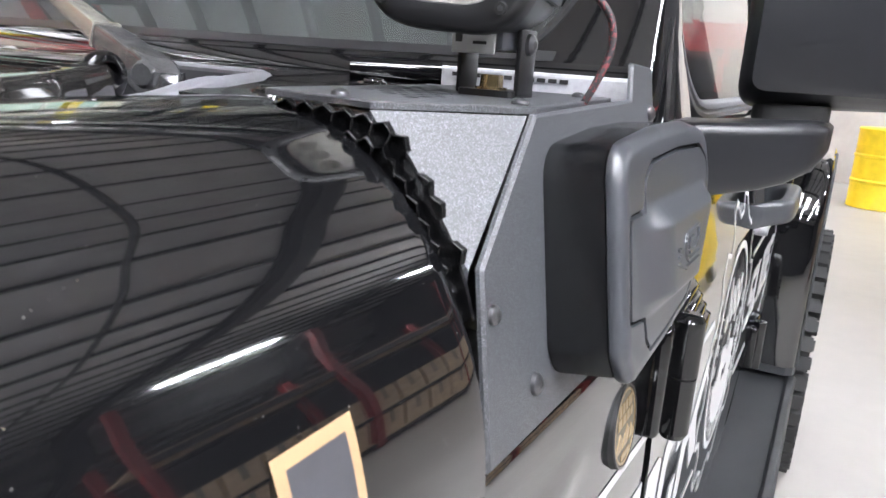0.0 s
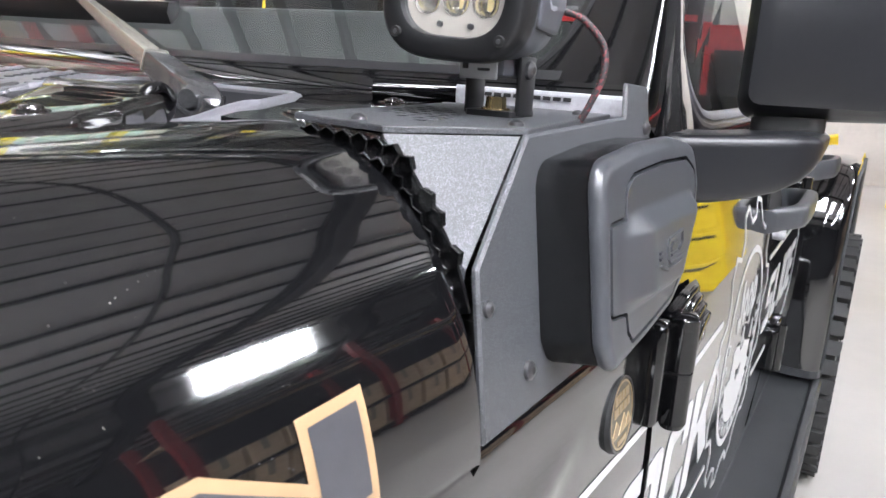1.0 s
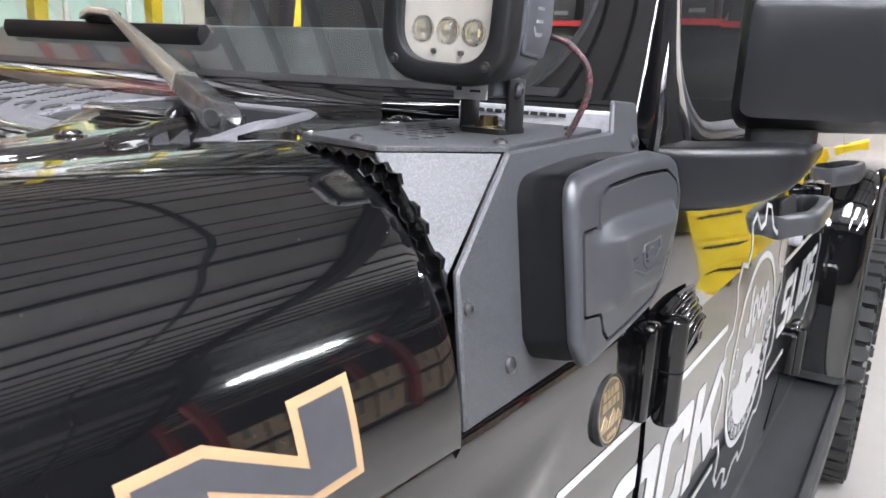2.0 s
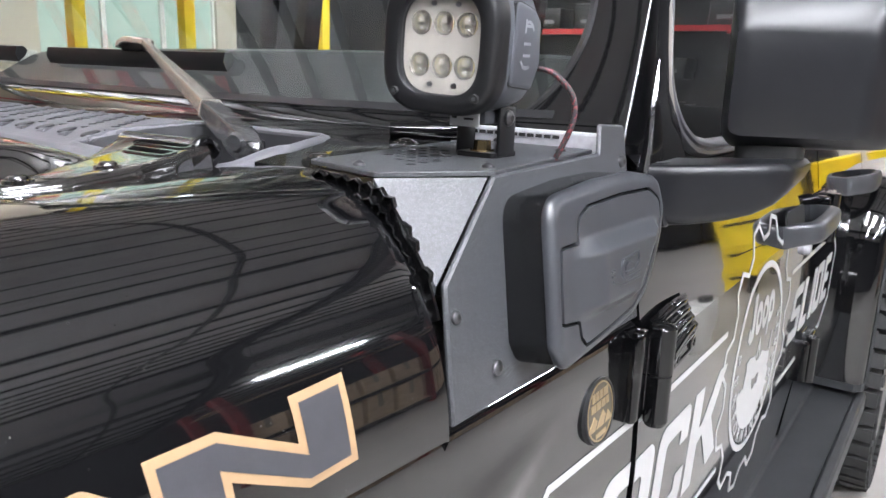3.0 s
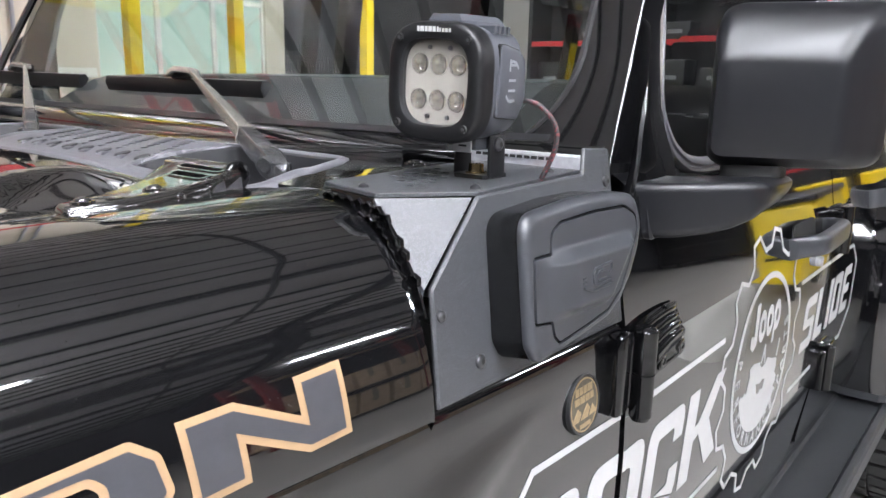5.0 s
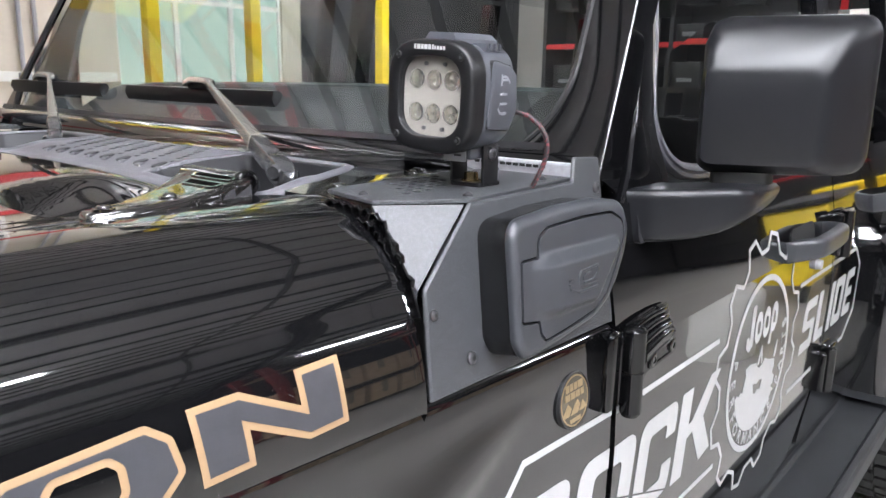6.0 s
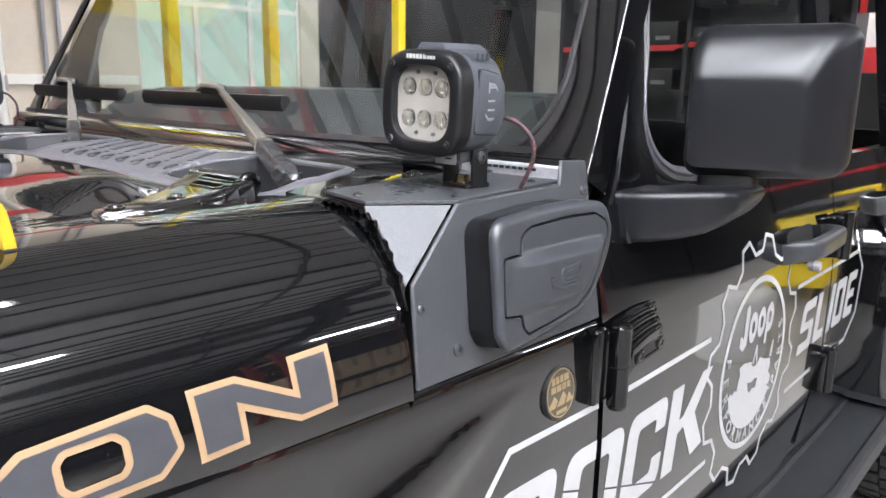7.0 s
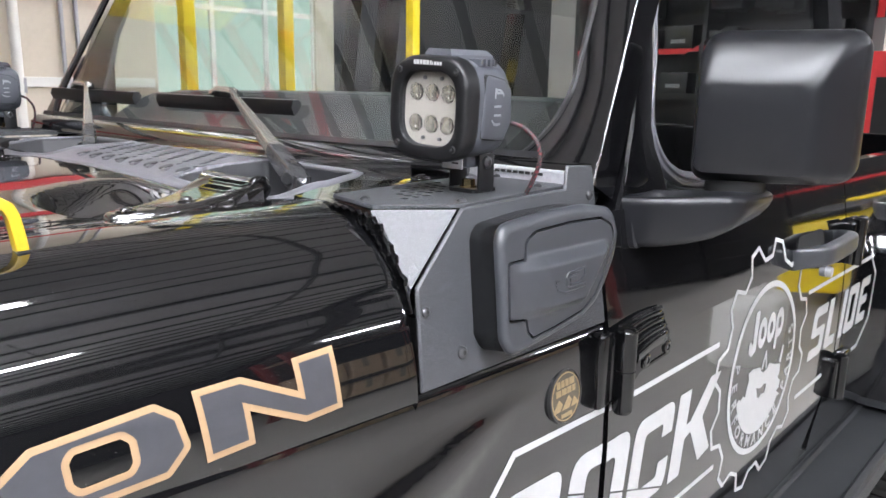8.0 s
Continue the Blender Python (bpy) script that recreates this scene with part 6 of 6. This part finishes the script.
        part("lens_dome", dm, LENS, r_, smooth=80)
    for u, v in ((-0.011, 0.0335), (0.013, 0.0335), (-0.011, -0.0335), (0.013, -0.0335)):
        part("plate_screw", cyl(L(u, 0.0045, v), L(u, 0.002, v), 0.0026, 0.0022, 12), STEEL, plate, smooth=40)
    g = part("cover_glass", rings(bmesh.new(), [sq(0.0418, 0.020, -0.0015), sq(0.0418, 0.020, 0.0005)]), LENS, t)
    g.visible_shadow = False
    # U bracket, pivot bolts, foot and nut
    base = Vector((0.640, -0.178, TOPZ + 0.0035))
    bk = bmesh.new()
    o = round_poly([(-0.020, -0.022), (0.022, -0.022), (0.022, 0.022), (-0.020, 0.022)], 0.006, 3)
    rings(bk, [[base + Vector((u, v, z)) for u, v in o] for z in (0.0, 0.0045)])
    for sg in (-1, 1):
        x0 = base.x + sg * 0.020
        add_box(bk, min(x0, x0 + sg * 0.004), max(x0, x0 + sg * 0.004), base.y - 0.015, base.y + 0.013, base.z + 0.001, base.z + 0.046, 0.0015)
    br = part("u_bracket", bk, LAMPBLACK, t, smooth=30)
    for sg in (-1, 1):
        button_bolt("pivot_bolt", base + Vector((sg * 0.024, -0.002, 0.036)), (sg, 0, 0), 0.0075, br)
    part("foot", box(base.x - 0.017, base.x + 0.017, base.y - 0.030, base.y + 0.016, base.z + 0.030, base.z + 0.052, 0.004), LAMPGREY, t, smooth=40)
    pl = part("rating_plate", box(base.x - 0.020, base.x + 0.012, base.y - 0.0325, base.y - 0.0303, base.z + 0.028, base.z + 0.048, 0.001), DECALWHITE, t, "small grey rating label")
    for u0, u1, v0, v1 in ((-0.017, -0.012, 0.035, 0.043), (-0.010, -0.004, 0.041, 0.043), (-0.004, 0.006, 0.034, 0.036)):
        part("mark_bar", box(base.x + u0, base.x + u1, base.y - 0.0330, base.y - 0.0324, base.z + v0, base.z + v1), MATTBLACK, pl)
    nut = bmesh.new()
    add_cyl(nut, base + Vector((0, -0.006, 0.0045)), base + Vector((0, -0.006, 0.006)), 0.0115, seg=24)
    add_cyl(nut, base + Vector((0, -0.006, 0.006)), base + Vector((0, -0.006, 0.0145)), 0.0085, 0.0078, 6)
    part("nut", nut, BRASS, t)
    # cable in a braided sleeve
    ctrl = [L(0.026, 0.092, -0.014), (0.682, -0.150, 1.385), (0.694, -0.145, 1.379), (0.707, -0.138, 1.362), (0.709, -0.137, 1.340), (0.701, -0.140, 1.316), (0.695, -0.142, 1.303)]
    part("cable", tube(curve_points(ctrl, 8), 0.0028, 10), CABLE, t, "black braided cable with red threads", smooth=60)
    return t


def braided():
    m = material("braided_sleeve", (0.02, 0.018, 0.02), 0.6)
    nt, b = m.node_tree, m.node_tree.nodes["Principled BSDF"]
    co = nt.nodes.new("ShaderNodeTexCoord")
    n = nt.nodes.new("ShaderNodeTexVoronoi")
    n.inputs["Scale"].default_value = 420
    r = nt.nodes.new("ShaderNodeMapRange")
    r.inputs[1].default_value, r.inputs[2].default_value = 0.60, 0.72
    mx = nt.nodes.new("ShaderNodeMix")
    mx.data_type = "RGBA"
    mx.inputs[6].default_value, mx.inputs[7].default_value = (0.012, 0.011, 0.012, 1), (0.13, 0.02, 0.025, 1)
    nt.links.new(co.outputs["Object"], n.inputs["Vector"])
    nt.links.new(n.outputs["Distance"], r.inputs[0])
    nt.links.new(r.outputs[0], mx.inputs[0])
    nt.links.new(mx.outputs[2], b.inputs["Base Color"])
    return m


CABLE = braided()
lamp_thing = work_lamp()
# its twin on the far side of the hood
copy_thing(lamp_thing, Matrix.Translation((-0.90, -0.21, TOPZ + 0.0035)))
tagged(part("far_lamp_bracket", flat([(-0.22 - u, v) for u, v in top_out], lambda u, v, k: Vector((u, v, TOPZ + k)), -0.006, 0.0035), POWDER, None), "black steel lamp bracket on the far cowl", "bracket")

# cowl vent strip behind the bracket, pale with dark slots
strip = part("cowl_strip", box(0.50, 0.704, -0.040, -0.028, 1.29, 1.321, 0.003), LIGHTSTEEL, car, "pale slotted metal strip below the windscreen")
# Black blocks on the strip paint the shade of its open slots.
for k in range(11):
    part("slot", box(0.535 + 0.0105 * k, 0.5425 + 0.0105 * k, -0.0415, -0.0395, 1.3125, 1.3162), MATTBLACK, strip)
for x, y in ((0.519, -0.276), (0.503, -0.124)):
    bo = part("cowl_bolt", rings(bmesh.new(), [[Vector((x + r * math.cos(t), y + r * math.sin(t), cowl_top(x, y) + d)) for t in lin(0, 2 * math.pi, 25)[:-1]] for r, d in ((0.0150, -0.002), (0.0145, 0.0006), (0.0115, 0.0012), (0.0110, 0.0004), (0.0098, 0.0006), (0.0092, 0.0026), (0.0070, 0.0034))]), HINGEGLOSS, car, "glossy black cowl bolt with washer", smooth=45)
    part("socket", cyl((x, y, cowl_top(x, y) + 0.0032), (x, y, cowl_top(x, y) + 0.0036), 0.0045, seg=6), MATTBLACK, bo)
part("bump_stop", cyl((0.462, -0.100, 1.314), (0.535, -0.062, 1.314), 0.010, seg=28), HINGEBLACK, car, "black rubber windscreen bump stop", smooth=40)


# ---- things round the car ----
def lift_post(x, y, h=4.0):
    t = thing("lift_post", x, y, 0, "yellow steel post of a vehicle lift", "lift post", "vehicle lift posts")
    bm = bmesh.new()
    add_box(bm, x - 0.05, x + 0.05, y - 0.05, y - 0.035, 0.02, h)
    add_box(bm, x - 0.05, x - 0.035, y - 0.035, y + 0.05, 0.02, h)
    add_box(bm, x + 0.035, x + 0.05, y - 0.035, y + 0.05, 0.02, h)
    part("column", bm, YELLOWPAINT, t)
    part("foot_plate", box(x - 0.28, x + 0.28, y - 0.25, y + 0.25, 0, 0.02), YELLOWPAINT, t)
    part("carriage", box(x - 0.11, x + 0.11, y - 0.105, y - 0.051, 0.5, 1.1, 0.01), REDPAINT, t)


lift_post(-4.5, 2.34)
lift_post(-4.5, 3.30)
lift_post(-4.5, 4.90)


def pallet_rack(x, y0, bays):
    t = thing("pallet_rack", x, y0, 0, "pallet rack with dark red uprights beside the wall", "rack")
    for i in range(bays + 1):
        y = y0 + 2.0 * i
        for dx in (-0.4, 0.4):
            part("upright", box(x + dx - 0.05, x + dx + 0.05, y - 0.05, y + 0.05, 0, 3.0), RACKRED, t)
    for z in (0.14, 0.90, 2.6):
        for dx in (-0.4, 0.4):
            part("beam", box(x + dx - 0.03, x + dx + 0.03, y0, y0 + 2.0 * bays, z - 0.10, z), JOISTMAT, t)
        part("shelf", box(x - 0.4, x + 0.4, y0, y0 + 2.0 * bays, z + 0.001, z + 0.025), CARDBOARD, t)
    for i in range(bays):
        for z in (0.167, 0.927):
            for k in range(5):
                y = y0 + 2.0 * i + 0.07 + 0.375 * k
                b = thing("cardboard_box", x, y + 0.18, z, "tall brown cardboard box on the rack", "box", "boxes on the rack")
                part("carton", box(x - 0.38, x + 0.38, y, y + 0.32, z, z + 0.60, 0.004, 1), CARDBOARD, b)
                part("tape", box(x - 0.384, x + 0.384, y + 0.13, y + 0.19, z + 0.25, z + 0.6005), CREAM, b)


pallet_rack(5.9, 1.6, 3)


def tool_cabinet(x, y):
    t = thing("tool_cabinet", x, y, 0, "tall red tool cabinet with dark drawer fronts", "tool cabinet")
    part("carcass", box(x - 0.6, x + 0.6, y - 0.25, y + 0.25, 0.08, 1.9, 0.01), REDPAINT, t)
    for k in range(2):
        part("door_panel", box(x - 0.52 + 0.55 * k, x - 0.05 + 0.55 * k, y - 0.262, y - 0.252, 0.9, 1.62, 0.004), TRIM, t)
    for sx in (-0.5, 0.5):
        part("castor", cyl((x + sx - 0.02, y, 0.04), (x + sx + 0.02, y, 0.04), 0.04), RUBBER, t)


tool_cabinet(-0.48, 8.9)


def drum(x, y, z):
    t = thing("yellow_drum", x, y, z, "yellow ribbed steel drum on the floor", "drum", "yellow drums")
    prof = [(0.0, 0.27), (0.01, 0.285), (0.02, 0.28), (0.28, 0.28), (0.29, 0.29), (0.31, 0.29), (0.32, 0.28), (0.56, 0.28), (0.57, 0.29), (0.59, 0.29), (0.60, 0.28), (0.85, 0.28), (0.87, 0.288), (0.88, 0.275)]
    part("shell", rings(bmesh.new(), [[Vector((x + r * math.cos(a), y + r * math.sin(a), z + h)) for a in lin(0, 2 * math.pi, 29)[:-1]] for h, r in prof]), YELLOWPAINT, t, smooth=40)
    part("bung", cyl((x + 0.15, y, z + 0.878), (x + 0.15, y, z + 0.89), 0.03), STEEL, t)


for dx, dy, dz in ((1.32, 9.0, 0), (1.98, 9.3, 0), (2.65, 9.1, 0)):
    drum(dx, dy, dz)


def plastic_drum(x, y):
    t = thing("plastic_drum", x, y, 0, "small white plastic drum on the floor", "drum")
    prof = [(0.0, 0.19), (0.012, 0.20), (0.36, 0.205), (0.40, 0.20), (0.43, 0.17), (0.44, 0.12), (0.47, 0.11), (0.475, 0.09)]
    part("shell", rings(bmesh.new(), [[Vector((x + r * math.cos(a), y + r * math.sin(a), h)) for a in lin(0, 2 * math.pi, 29)[:-1]] for h, r in prof]), WHITEPAINT, t, smooth=40)
    part("cap", cyl((x, y, 0.475), (x, y, 0.50), 0.04), JOISTMAT, t)


plastic_drum(1.75, 3.2)


def yellow_cart(x, y):
    t = thing("service_cart", x, y, 0, "yellow service cart with dark trays", "cart")
    part("body", box(x - 0.22, x + 0.22, y - 0.4, y + 0.4, 0.14, 0.96, 0.03, 3), YELLOWPAINT, t, smooth=40)
    part("tray", box(x - 0.24, x + 0.24, y - 0.42, y + 0.42, 0.961, 1.0, 0.01), TRIM, t)
    for k in range(3):
        part("drawer_front", box(x - 0.19, x + 0.19, y - 0.412, y - 0.402, 0.20 + 0.21 * k, 0.385 + 0.21 * k, 0.006), YELLOWPAINT, t)
        part("drawer_pull", box(x - 0.15, x + 0.15, y - 0.425, y - 0.413, 0.345 + 0.21 * k, 0.365 + 0.21 * k, 0.003), TRIM, t)
    for sx in (-0.17, 0.17):
        for sy in (-0.33, 0.33):
            part("castor", cyl((x + sx - 0.02, y + sy, 0.07), (x + sx + 0.02, y + sy, 0.07), 0.07), RUBBER, t)


yellow_cart(1.84, 4.9)


# Unseen chest, added so the door reflects black with hints of red.
def reflected_chest(x, y, w):
    t = thing("reflected_chest", x, y, 0, "tall black chest with red trim rails, unseen, added to darken the door reflection", "tool chest", "tool chests along the wall")
    part("carcass", box(x - w, x + w, y - 0.3, y + 0.3, 0.06, 1.05, 0.01), TRIM, t)
    part("upper_cabinet", box(x - w, x + w, y - 0.28, y + 0.3, 1.092, 2.3, 0.01), TRIM, t)
    part("top", box(x - w - 0.01, x + w + 0.01, y - 0.32, y + 0.32, 1.051, 1.09, 0.008), REDPAINT, t)
    for k in range(4):
        for c in (-0.5, 0.5):
            part("drawer_front", box(x + w * c - w * 0.47, x + w * c + w * 0.47, y - 0.312, y - 0.302, 0.10 + 0.235 * k, 0.315 + 0.235 * k, 0.005), TRIM, t)
    for c in (-0.5, 0.5):
        part("cabinet_door", box(x + w * c - w * 0.47, x + w * c + w * 0.47, y - 0.292, y - 0.282, 1.13, 2.26, 0.005), TRIM, t)
    for sx in (-0.8 * w, 0.8 * w):
        part("castor", cyl((x + sx - 0.02, y, 0.03), (x + sx + 0.02, y, 0.03), 0.03), RUBBER, t)


for cx in (3.3, 4.7, 6.1, 7.5):
    reflected_chest(cx, 10.5, 0.68)


def parts_shelf(x0, x1, y):
    t = thing("parts_shelf", (x0 + x1) / 2, y, 0, "tall dark steel parts shelf with red lips and dark bins", "shelf")
    part("back_panel", box(x0, x1, y + 0.26, y + 0.28, 0.02, 2.9), JOISTMAT, t)
    for x in (x0, (x0 + x1) / 2, x1):
        part("upright", box(x - 0.03, x + 0.03, y - 0.28, y + 0.255, 0, 2.9), JOISTMAT, t)
    for k, z in enumerate((0.12, 0.72, 1.32, 1.92, 2.52)):
        sh = part("shelf_board", box(x0 + 0.031, x1 - 0.031, y - 0.26, y + 0.255, z, z + 0.03), JOISTMAT, t)
        part("lip", box(x0 + 0.031, x1 - 0.031, y - 0.272, y - 0.262, z - 0.02, z + 0.05), REDPAINT if k % 2 else TRIM, sh)
        for i in range(6):
            bx = x0 + 0.12 + (x1 - x0 - 0.2) / 6 * i
            if (i + k) % 4 == 3:
                continue
            b = thing("storage_bin", bx + 0.2, y, z + 0.03, "dark plastic storage bin on the shelf", "bin", "bins on the shelf")
            part("tub", box(bx, bx + 0.40, y - 0.22, y + 0.2, z + 0.031, z + 0.27 + 0.05 * ((i * 7 + k) % 3), 0.02), TRIM if (i + k) % 3 else STEPMAT, b, smooth=40)
            part("label_strip", box(bx + 0.1, bx + 0.3, y - 0.226, y - 0.221, z + 0.12, z + 0.17), PRINTGREY, b)


parts_shelf(-4.9, -1.12, 8.9)
